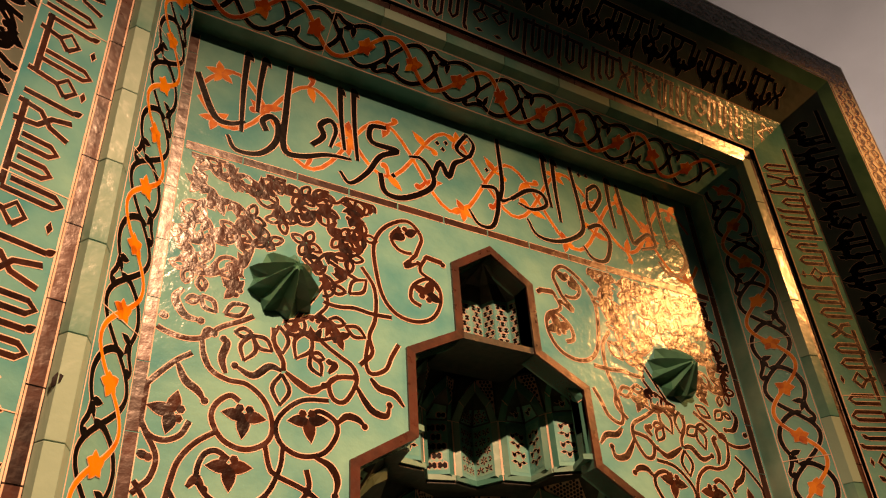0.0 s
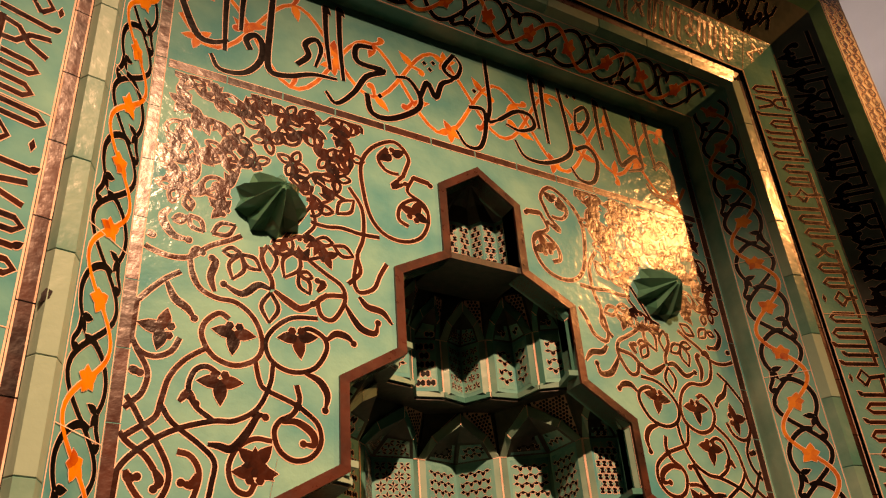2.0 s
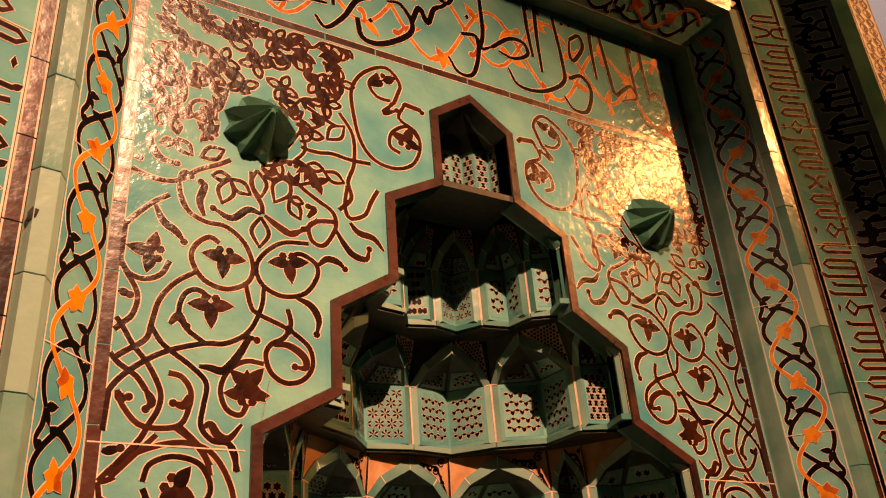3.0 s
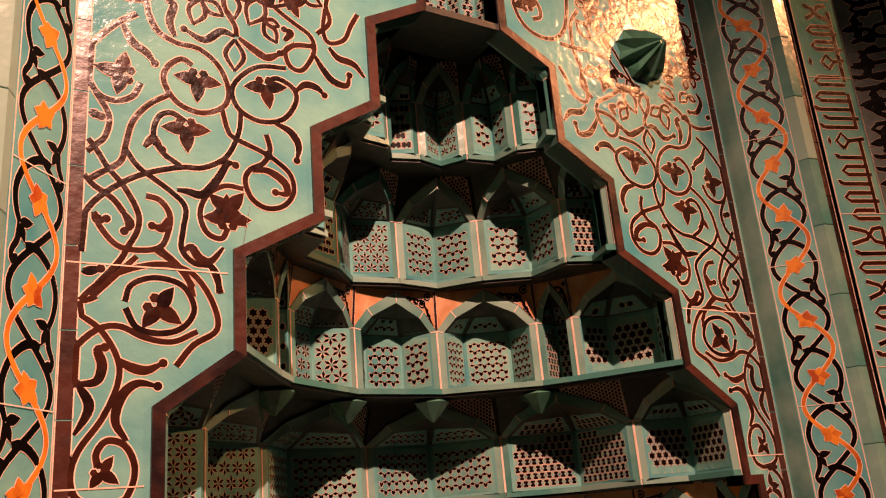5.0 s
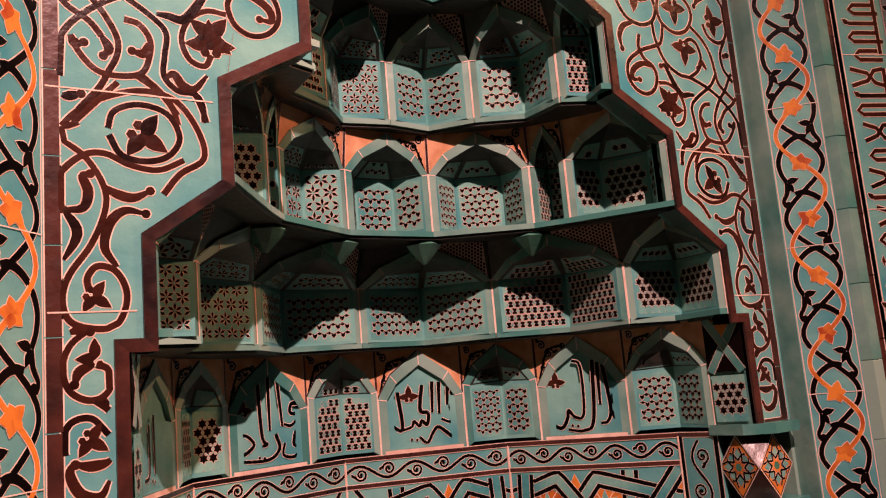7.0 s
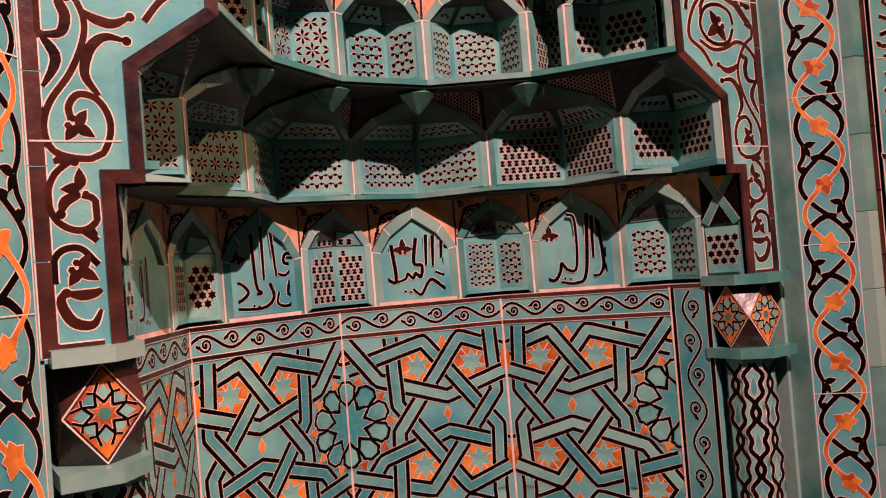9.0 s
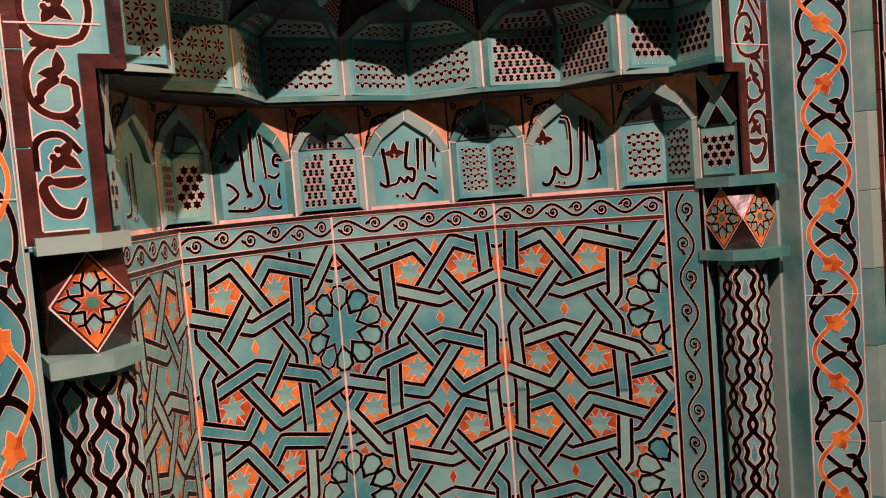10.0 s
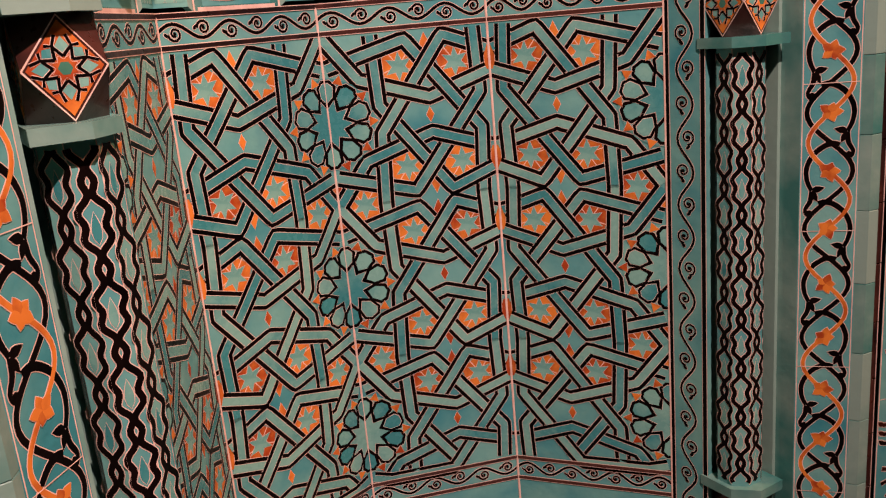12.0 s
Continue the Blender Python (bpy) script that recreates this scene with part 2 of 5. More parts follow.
def cell(parent, a, b, zb, zt, lean, depth, back="V", wide=0.017, corner=None, top_a=None, top_b=None, spring=0.60, frame_mat=TEAL):
    """One muqarnas cell: the arch frame with its back faces, little vault and spandrels under it."""
    zs = zb + (zt - zb) * spring
    outer, nrm, d = arch_points(a, b, zb, zs, zt - 0.010, 0.0, lean)
    w = (Vector(b) - Vector(a)).length
    wide = min(wide, w * 0.17)
    inner, _, _ = arch_points(a, b, zb + 0.012, zs - 0.004, zt - 0.010 - wide * 1.6, wide, lean * 0.95)
    s = Soup()
    for k in range(6):
        s.prism([outer[k], outer[k + 1], inner[k + 1], inner[k]], -nrm * 0.014)
    if back == "T":
        s.prism([outer[0], inner[0], inner[6], outer[6]], -nrm * 0.014)
    c = part("muqarnas_cell", s, frame_mat, parent, weld=True)
    # pale joints between the blocks of the arch, and down the pillar
    s = Soup()
    for k in (1, 2, 3, 4, 5):
        o, i_ = outer[k], inner[k]
        e = (i_ - o).normalized()
        w_ = nrm.cross(e).normalized() * 0.0011
        s.poly([o + w_ + nrm * 0.0012, o - w_ + nrm * 0.0012, i_ - w_ + nrm * 0.0012, i_ + w_ + nrm * 0.0012])
    for o in (outer[0], outer[6]):
        top = Vector((o.x, o.y, zs))
        sd = d * (0.0026 if o is outer[0] else -0.0026)
        s.poly([o + nrm * 0.0014, o + sd + nrm * 0.0014, top + sd + nrm * 0.0014, top + nrm * 0.0014])
    ob = part("mortar_joint", s, MORTAR, c)
    ob["kind"] = "stuff"
    mid = (inner[0] + inner[6]) / 2
    if corner:
        backs = [Vector((corner[0], corner[1], zb))]
    elif back == "V":
        backs = [mid - nrm * depth]
    else:
        backs = [inner[0].lerp(inner[6], 0.22) - nrm * depth, inner[0].lerp(inner[6], 0.78) - nrm * depth]
    low = [inner[0]] + [Vector((p.x, p.y, inner[0].z)) for p in backs] + [inner[6]]
    hi = [inner[1]] + [Vector((p.x, p.y, zs)) for p in backs] + [inner[5]]
    faces = []
    for k in range(len(low) - 1):
        s = Soup()
        q = [low[k], low[k + 1], hi[k + 1], hi[k]]
        s.poly(q)
        f = part("lattice_panel", s, TURQ, c)
        faces.append((f, q))
    tip = inner[3]
    if depth < 0.01:
        # flat inscribed field that fills the arch
        s = Soup()
        s.poly([p - nrm * 0.010 for p in inner[1:6]])
        part("inscribed_field", s, TURQ, c)
    else:
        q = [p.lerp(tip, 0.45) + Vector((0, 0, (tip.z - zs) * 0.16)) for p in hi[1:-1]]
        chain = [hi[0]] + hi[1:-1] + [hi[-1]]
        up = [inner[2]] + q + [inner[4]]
        # vault and crown carry the recess's shade in their near-black colour
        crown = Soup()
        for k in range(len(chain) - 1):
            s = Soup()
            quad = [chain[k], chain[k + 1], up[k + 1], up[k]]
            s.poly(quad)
            faces.append((part("cell_vault", s, SHADY_BRICK, c), quad))
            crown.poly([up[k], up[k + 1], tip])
        part("cell_crown", crown, SHADY_BRICK, c)
    ta = Vector((*(top_a or (outer[0].x, outer[0].y)), zt))
    tb = Vector((*(top_b or (outer[6].x, outer[6].y)), zt))
    tt = Vector((outer[3].x, outer[3].y, zt))
    back_off = -nrm * 0.004
    for k, q in enumerate(([outer[1], outer[2], outer[3], tt, ta], [outer[5], tb, tt, outer[3], outer[4]])):
        s = Soup()
        q = [p + back_off for p in q]
        for j in range(1, len(q) - 1):
            s.poly([q[0], q[j], q[j + 1]])
        f = part("spandrel", s, SPAN if lean < 0.03 else SHADY_BRICK, c)
        CELLS.append((f, q, nrm, "spandrel", lean))
    for f, q in faces:
        CELLS.append((f, q, nrm, "lattice", lean))
    return c


# dark brick glaze of leaning spandrels; elsewhere its near-black stands for shade
SHADY_BRICK = mat("dark_lattice_brick_glaze", (0.010, 0.020, 0.017), (0.045, 0.040, 0.034), 0.4, 0.5, 60, 120)
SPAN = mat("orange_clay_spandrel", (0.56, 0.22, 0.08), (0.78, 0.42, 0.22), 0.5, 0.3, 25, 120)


def full_line(half, shift):
    """A tier's pillars from right to left, out of the right half."""
    left = [(-x, y) for x, y in reversed(half)]
    if abs(half[-1][0]) < 1e-6:
        left = left[1:]
    return [(x + shift * min(1, y / 0.1), y) for x, y in half + left]


def pillar_tops(line, lean):
    """Where the wall above each pillar ends, leaning forward."""
    tops = []
    for i, p in enumerate(line):
        n = Vector((0, 0))
        for q, r in ((line[i - 1], p) if i else (None, None), (p, line[i + 1]) if i + 1 < len(line) else (None, None)):
            if q:
                e = (Vector(r) - Vector(q)).normalized()
                v = Vector((e.y, -e.x))
                n += v if v.y < 0 else -v
        n.normalize()
        tops.append((p[0] + n.x * lean * 1.0, max(0.004, p[1] + n.y * lean * 1.0)))
    return tops


def ledge(line, zb, parent, grow=0.5):
    """The lip under a tier, and the soffit that reaches back over the tier below."""
    s = Soup()
    for p, q in zip(line, line[1:]):
        p, q = Vector((*p, zb)), Vector((*q, zb))
        e = (q - p).normalized()
        n = Vector((e.y, -e.x, 0))
        n = -n if n.y > 0 else n
        f = n * 0.006
        s = Soup()
        s.prism([p + f, q + f, q + f + Vector((0, 0, 0.012)), p + f + Vector((0, 0, 0.012))], -n * 0.03)
        part("ledge_lip", s, TEAL, parent)

    # soffit: shade under the tier is put into its dark colour
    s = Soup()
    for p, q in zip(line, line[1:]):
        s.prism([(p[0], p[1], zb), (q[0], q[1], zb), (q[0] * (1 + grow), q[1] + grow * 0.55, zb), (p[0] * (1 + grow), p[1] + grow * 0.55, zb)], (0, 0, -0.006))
    part("soffit", s, SHADY_BRICK, parent, weld=True)


for name, zb, zt, half, lean, depth, shift in TIERS:
    line = full_line(half, shift)
    tops = pillar_tops(line, lean)
    edge_line = [line[0]]
    for a, b in zip(line, line[1:]):
        if name != "tier_d":
            e = (Vector(b) - Vector(a)).normalized()
            v = Vector((e.y, -e.x))
            v = -v if v.y > 0 else v
            q = (Vector(a) + Vector(b)) / 2 - v * depth
            edge_line.append((q.x, q.y))
        edge_line.append(b)
    ledge(edge_line, zb, vault)
    for i in range(len(line) - 1):
        cell(vault, line[i], line[i + 1], zb, zt, lean, depth, "T" if name == "tier_d" else "V", top_a=tops[i], top_b=tops[i + 1])

# small dark drops under the fourth tier
for x, y in ((0.105, 0.425), (-0.105, 0.425), (0.318, 0.300), (-0.318, 0.300)):
    s = Soup()
    rings = [[(x + r * math.cos(math.pi * k / 4), y + r * math.sin(math.pi * k / 4), 1.984 - dz) for k in range(8)] for r, dz in ((0.030, 0.0), (0.044, 0.010), (0.022, 0.034), (0.004, 0.052))]
    for a, b in zip(rings, rings[1:]):
        for k in range(8):
            s.poly([a[k], a[(k + 1) % 8], b[(k + 1) % 8], b[k]])
    part("pendant_drop", s, GREEN, vault)

# front cheeks: close the steps between the panel and the first cells
s = Soup()
for i in range(len(inner) - 1):
    (xa, za), (xb, zb) = inner[i], inner[i + 1]
    dep = 0.045 if i % 2 else 0.05
    for sx in (1, -1):
        s.prism([(sx * xa, 0, za), (sx * xb, 0, zb), (sx * xb, dep, zb), (sx * xa, dep, za)], (sx * 0.006, 0, 0.006))
part("stepped_reveal", s, TEAL, vault, weld=True)

# fluted niche at the top
s, dome = Soup(), Soup()
line = [(0.105, 0.02), (0.085, 0.07), (0.05, 0.075), (0.035, 0.105), (0.0, 0.10), (-0.035, 0.105), (-0.05, 0.075), (-0.085, 0.07), (-0.105, 0.02)]
for p, q in zip(line, line[1:]):
    s.poly([(*p, 2.715), (*q, 2.715), (*q, 2.872), (*p, 2.872)])
    dome.poly([(*p, 2.872), (*q, 2.872), (q[0] * 0.6, q[1] * 0.8, 2.905), (p[0] * 0.6, p[1] * 0.8, 2.905)])
    dome.poly([(p[0] * 0.6, p[1] * 0.8, 2.905), (q[0] * 0.6, q[1] * 0.8, 2.905), (0, 0.03, 2.935)])
part("fluted_head", s, TURQ, vault)
# dome and ledge below are coloured near-black in place of shade
part("fluted_dome", dome, SHADY_BRICK, vault)
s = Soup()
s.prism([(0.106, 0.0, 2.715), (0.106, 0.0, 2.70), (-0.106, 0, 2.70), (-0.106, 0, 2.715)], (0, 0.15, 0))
part("head_ledge", s, SHADY_BRICK, vault)

# ---- niche wall ----
V = [(-0.612, 0.05), (-0.612, 0.20), (-0.41, 0.53), (-0.025, 0.645), (0.352, 0.517), (0.595, 0.19), (0.612, 0.09)]
NICHE_TOP, NICHE_LOW = 1.505, FLOOR_Z
niche = thing("niche_wall", "polygonal niche wall of turquoise, black and orange interlaced star mosaic", "niche wall")
FACES = []
for a, b in zip(V, V[1:]):
    s = Soup()
    d = Vector((b[0] - a[0], b[1] - a[1], 0)).normalized()
    n = Vector((d.y, -d.x, 0))
    n = -n if n.dot(Vector((0, 0.2, 0)) - Vector((*a, 0))) < 0 else n
    s.prism([(*a, NICHE_LOW), (*b, NICHE_LOW), (*b, NICHE_TOP), (*a, NICHE_TOP)], -n * 0.02)
    f = part("mosaic_face", s, TURQ, niche)
    FACES.append((f, Vector((*a, 0)), d, n, (Vector(b) - Vector(a)).length))

# ---- lowest tier: inscription arches on the faces, lattice cells over the corners ----
line = [V[0], V[1]]
marks = []
for k, (a, b) in enumerate(zip(V[1:], V[2:-1])):
    A, B = Vector(a), Vector(b)
    marks += [A.lerp(B, 0.22), A.lerp(B, 0.75)]
marks = [Vector(V[0])] + marks + [Vector(V[-1])]
INSCRIBED = []
s = Soup()
for i in range(len(marks) - 1):
    a, b = marks[i], marks[i + 1]
    inscription = i % 2 == 1
    if inscription:
        c = cell(vault, a, b, NICHE_TOP, 1.757, 0.0, 0.003, "T", wide=0.022, spring=0.52)
        INSCRIBED.append((c, a, b))
    else:
        corner = V[i // 2 + 1] if 0 < i < len(marks) - 2 else None
        cell(vault, a, b, NICHE_TOP, 1.757, 0.0, 0.05, "V", corner=corner)
for sx in (1, -1):
    q = Soup()
    for a, b in (((0.634, 0.0), (0.630, 0.035)), ((0.630, 0.035), (0.612, 0.05 if sx < 0 else 0.09))):
        q.prism([(sx * a[0], a[1], 1.50), (sx * b[0], b[1], 1.50), (sx * b[0], b[1], 1.757), (sx * a[0], a[1], 1.757)], (sx * 0.01, 0.004, 0))
    part("cheek_tile", q, TEAL, vault, weld=True)

# ---- corner columns ----
def column(sx):
    col = thing("corner_column", "slender octagonal engaged column in turquoise and black wavy mosaic with a faceted capital", "column", group="corner columns of the niche")
    cx, cy, r = sx * 0.668, 0.045, 0.053
    s = Soup()
    pts = [(cx + r * math.cos(radians(22.5 + 45 * k)), cy + r * math.sin(radians(22.5 + 45 * k))) for k in range(8)]
    for k in range(8):
        p, q = pts[k], pts[(k + 1) % 8]
        s.poly([(*p, 0.325), (*q, 0.325), (*q, 1.345), (*p, 1.345)])
    shaft = part("shaft", s, TURQ, col)
    for nm, z0, z1, e in (("abacus", 1.500, 1.522, 0.075), ("neck_slab", 1.342, 1.364, 0.075), ("base_slab", 0.300, 0.325, 0.075)):
        s = Soup()
        o = [(cx - sx * 0.062, cy + 0.062), (cx - sx * 0.062, cy - 0.03), (cx - sx * 0.015, cy - 0.078), (cx + sx * 0.062, cy - 0.078), (cx + sx * 0.062, cy + 0.062)]
        s.prism([(*p, z0) for p in o], (0, 0, z1 - z0))
        part(nm, s, TEAL, col)
    for nm, z0, z1 in (("capital", 1.364, 1.500), ("pedestal", FLOOR_Z, 0.300)):
        s = Soup()
        zm = (z0 + z1) / 2 if nm == "capital" else 0.22
        # faceted block: a square turned against its slabs
        R = 0.066
        ring0 = [(cx + 0.02 * math.cos(radians(45 + 90 * k)), cy + 0.02 * math.sin(radians(45 + 90 * k)), z0) for k in range(4)]
        mid = [(cx + R * (1.12 if k % 2 else 0.80) * math.cos(radians(45 * k)), cy + R * (1.12 if k % 2 else 0.80) * math.sin(radians(45 * k)), zm) for k in range(8)]
        base = [(cx + R * 0.9 * math.cos(radians(45 * k)), cy + R * 0.9 * math.sin(radians(45 * k)), FLOOR_Z) for k in range(8)]
        for k in range(8):
            if k % 2 == 1:
                continue
            l, m_, r_ = mid[k - 1], mid[k], mid[(k + 1) % 8]
            s.poly([l, (m_[0], m_[1], z0), r_, (m_[0], m_[1], z1)])
        for k in range(1, 8, 2):
            l, m_, r_ = mid[k - 1], mid[k], mid[(k + 1) % 8]
            s.poly([m_, (l[0], l[1], z1), (r_[0], r_[1], z1)])
            s.poly([m_, (r_[0], r_[1], z0), (l[0], l[1], z0)])
        part(nm, s, MAROON, col)
    s = Soup()
    o = [(sx * 0.612, 0.09), (sx * 0.625, 0.125), (sx * 0.70, 0.125), (sx * 0.735, 0.09), (sx * 0.735, 0.0), (sx * 0.75, 0.0)]
    for p, q in zip(o, o[1:]):
        s.poly([(*p, FLOOR_Z), (*q, FLOOR_Z), (*q, 1.51), (*p, 1.51)])
    part("column_recess", s, TEAL, col)
    return col, cx, cy, r


COLUMNS = [column(1), column(-1)]


# ---- rosette bosses ----
def boss(x, z):
    s = Soup()
    n, R, H = 9, 0.074, 0.080
    rim_ = []
    for k in range(2 * n):
        a = math.pi * k / n
        rr = R * (1.0 if k % 2 == 0 else 0.80)
        rim_.append((x + rr * math.cos(a), 0.0, z + rr * math.sin(a), a, k))
    prev = [(p[0], -0.001, p[2]) for p in rim_]
    for f, h in ((0.86, 0.30), (0.50, 0.68), (0.16, 0.98), (0.05, 0.93)):
        cur = [(x + R * f * (1.0 if k % 2 == 0 else 0.58) * math.cos(a), -H * h, z + R * f * (1.0 if k % 2 == 0 else 0.58) * math.sin(a)) for *_, a, k in rim_]
        for k in range(2 * n):
            j = (k + 1) % (2 * n)
            s.poly([prev[k], prev[j], cur[j], cur[k]])
        prev = cur
    s.poly(prev)
    return tagged(part("rosette_boss", s, GREEN), "fluted dark green glazed ceramic boss on the spandrel panel", "boss", "bosses of the panel")


boss(-0.492, 2.722), boss(0.500, 2.730)

# ---- ornament: flat glazed shapes with pale mortar edges, laid on a face ----
def smooth_path(ctrl, n=5):
    """A rounded line through the control points."""
    if len(ctrl) < 3:
        return [Vector(p) for p in ctrl]
    P = [Vector(p) for p in ctrl]
    P = [P[0] * 2 - P[1]] + P + [P[-1] * 2 - P[-2]]
    out = []
    for i in range(1, len(P) - 2):
        for k in range(n):
            t = k / n
            a, b, c, d = P[i - 1:i + 3]
            out.append(0.5 * ((2 * b) + (c - a) * t + (2 * a - 5 * b + 4 * c - d) * t * t + (3 * b - a - 3 * c + d) * t ** 3))
    return out + [P[-2]]


class Deco:
    """Ornament on one face: origin, two axes and the outward normal. Each material gathers in a soup of its own."""

    def __init__(self, origin, ex, ey, n, flip=False, clip=None):
        self.o, self.x, self.y, self.n = Vector(origin), Vector(ex), Vector(ey), Vector(n)
        self.soups, self.flip, self.clip, self.tick, self.span = {}, flip, clip, 0, None

    def at(self, p, h):
        return self.o + self.x * (-p[0] if self.flip else p[0]) + self.y * p[1] + self.n * (h * 0.30)

    def soup(self, m):
        return self.soups.setdefault(m.name, (m, Soup()))[1]

    def strip(self, pts, widths, m, h, crown=0.0):
        """A band of quads along pts; its middle stands proud by crown."""
        n = len(pts)
        L, C, R = [], [], []
        for i, p in enumerate(pts):
            d = pts[min(n - 1, i + 1)] - pts[max(0, i - 1)]
            d = d.normalized() if d.length > 1e-9 else Vector((1, 0))
            q = Vector((-d.y, d.x)) * widths[i] * 0.5
            hh = h[i] if isinstance(h, list) else h
            L.append(self.at(p + q, hh)); C.append(self.at(p, hh + crown)); R.append(self.at(p - q, hh))
        s = self.soup(m)
        i0 = len(s.v)
        if crown:
            for a, b, c in zip(L, C, R):
                s.v += [tuple(a), tuple(b), tuple(c)]
            for i in range(n - 1):
                k = i0 + 3 * i
                s.f += [(k, k + 1, k + 4, k + 3), (k + 1, k + 2, k + 5, k + 4)]
        else:
            for a, c in zip(L, R):
                s.v += [tuple(a), tuple(c)]
            for i in range(n - 1):
                k = i0 + 2 * i
                s.f.append((k, k + 1, k + 3, k + 2))

    def ribbon(self, ctrl, w, m, h=0.0022, ends=(1.0, 1.0), belly=0.0, edge=0.0018, n=5, curve=True):
        pts = smooth_path(ctrl, n) if curve else [Vector(p) for p in ctrl]
        if self.clip and not all(self.clip(p) for p in pts):
            pts = [p for p in pts if self.clip(p)]
            if len(pts) < 2:
                return
        k = len(pts) - 1
        ws = []
        for i in range(k + 1):
            t = i / k
            ws.append(w * (ends[0] + (ends[1] - ends[0]) * t + belly * math.sin(math.pi * t)))
        self.tick += 1
        j = (self.tick % 7) * 0.00005
        if edge:
            self.strip(pts, [x + 2 * edge for x in ws], MORTAR, h - 0.0012 + j)
        self.strip(pts, ws, m, h + j, crown=0.0002)

    def shape(self, pts, m, h=0.0022, edge=0.0017):
        """A filled outline with a pale rim."""
        pts = [Vector(p) for p in pts]
        if self.span:
            for lim, sg in ((self.span[0], 1), (self.span[1], -1)):
                out = []
                for a, b in zip(pts, pts[1:] + pts[:1]):
                    ia, ib = (a.x - lim) * sg >= 0, (b.x - lim) * sg >= 0
                    if ia:
                        out.append(a)
                    if ia != ib:
                        out.append(a.lerp(b, (lim - a.x) / (b.x - a.x)))
                pts = out
            if len(pts) < 3:
                return
        if self.clip and not all(self.clip(p) for p in pts):
            return
        c = sum(pts, Vector((0, 0))) / len(pts)
        self.tick += 1
        j = (self.tick % 7) * 0.00005
        if edge:
            rim_ = [p + (p - c).normalized() * edge for p in pts]
            self.soup(MORTAR).poly([self.at(p, h - 0.0012 + j) for p in rim_])
        s = self.soup(m)
        i0 = len(s.v)
        s.v += [tuple(self.at(p, h + j)) for p in pts] + [tuple(self.at(c, h + j + 0.0002))]
        n = len(pts)
        s.f += [(i0 + k, i0 + (k + 1) % n, i0 + n) for k in range(n)]

    def leaf(self, p, a, length, width, m, h=0.0024, bend=0.0, edge=0.0017):
        """A drop-shaped leaf from p in the direction a (radians)."""
        out = []
        for side in (1, -1):
            for k in range(6):
                t = k / 5 if side == 1 else 1 - k / 5
                if side == -1 and k in (0, 5):
                    continue
                u = t * length
                v = side * width * 0.5 * math.sin(math.pi * t ** 0.75) + bend * t * t * length
                out.append((p[0] + u * math.cos(a) - v * math.sin(a), p[1] + u * math.sin(a) + v * math.cos(a)))
        self.shape(out, m, h, edge)

    def palmette(self, p, a, size, m, h=0.0026):
        """Three pointed leaves and two small curls on a stem's end."""
        for da, k, b in ((0, 1.0, 0), (1.25, 0.85, 0.25), (-1.25, 0.85, -0.25)):
            self.leaf(p, a + da, size * k, size * 0.52, m, h, b)
        for sg in (1, -1):
            c = (p[0] + size * 0.28 * math.cos(a + sg * 2.4), p[1] + size * 0.28 * math.sin(a + sg * 2.4))
            self.shape([(c[0] + size * 0.17 * math.cos(t), c[1] + size * 0.17 * math.sin(t)) for t in (k * math.pi / 3 for k in range(6))], m, h)

    def ring(self, c, r, a0, turn, w, m, fill="palmette", size=None, am=-math.pi / 2, colour=None):
        """A scroll: most of a circle from the angle a0, winding in to a leaf at its heart."""
        pts = []
        for k in range(15):
            t = k / 14
            a = a0 + turn * t * 1.75 * math.pi
            rr = r * (1 if t < 0.6 else 1 - 0.30 * ((t - 0.6) / 0.4) ** 1.5)
            pts.append((c[0] + rr * math.cos(a), c[1] + rr * math.sin(a)))
        self.ribbon(pts, w, m, ends=(1.0, 0.8), n=2)
        q = pts[-1]
        size = size or r * 0.62
        if fill == "palmette":
            self.ribbon([q, (c[0] + (q[0] - c[0]) * 0.4, c[1] + (q[1] - c[1]) * 0.4), c], w * 0.8, m, n=2)
            self.palmette(c, am, size, colour or m)
        elif fill == "comma":
            a = a0 + turn * 1.75 * math.pi
            pts = [(c[0] + r * f * math.cos(a + turn * g), c[1] + r * f * math.sin(a + turn * g)) for f, g in ((0.68, 0.1), (0.55, 0.9), (0.42, 1.7), (0.30, 2.7), (0.12, 3.9))]
            self.ribbon(pts, w, m, ends=(1.0, 0.9), belly=0.9, n=3)

    def curl(self, p, a, length, turn, w, m):
        """A side shoot that thickens and ends in a small volute."""
        pts = [p]
        x, y, ang = p[0], p[1], a
        for k in range(9):
            st = length * (0.24 if k < 4 else 0.10)
            ang += turn * (0.16 if k < 4 else 0.85)
            x, y = x + st * math.cos(ang), y + st * math.sin(ang)
            pts.append((x, y))
        self.ribbon(pts, w, m, ends=(0.7, 0.45), belly=0.75, n=2)

    def volute(self, c, r, a0, way, w, m, turns=1.35):
        """A spiral that winds in from the angle a0 to a round eye."""
        pts = []
        for k in range(15):
            t = k / 14
            a, rr = a0 + way * turns * 2 * math.pi * t, r * (1 - 0.72 * t)
            pts.append((c[0] + rr * math.cos(a), c[1] + rr * math.sin(a)))
        self.ribbon(pts, w, m, ends=(1.0, 0.75), n=1, edge=0.0011)
        self.shape([(c[0] + r * 0.26 * math.cos(t), c[1] + r * 0.26 * math.sin(t)) for t in (k * math.pi / 4 for k in range(8))], m, edge=0)

    def done(self, parent, names):
        """Links the soups as parts. names: the material's name to the part's name."""
        for key, (m, s) in self.soups.items():
            if s.v:
                ob = part(names.get(key, "mosaic_inlay"), s, m, parent)
                ob["kind"] = "stuff"


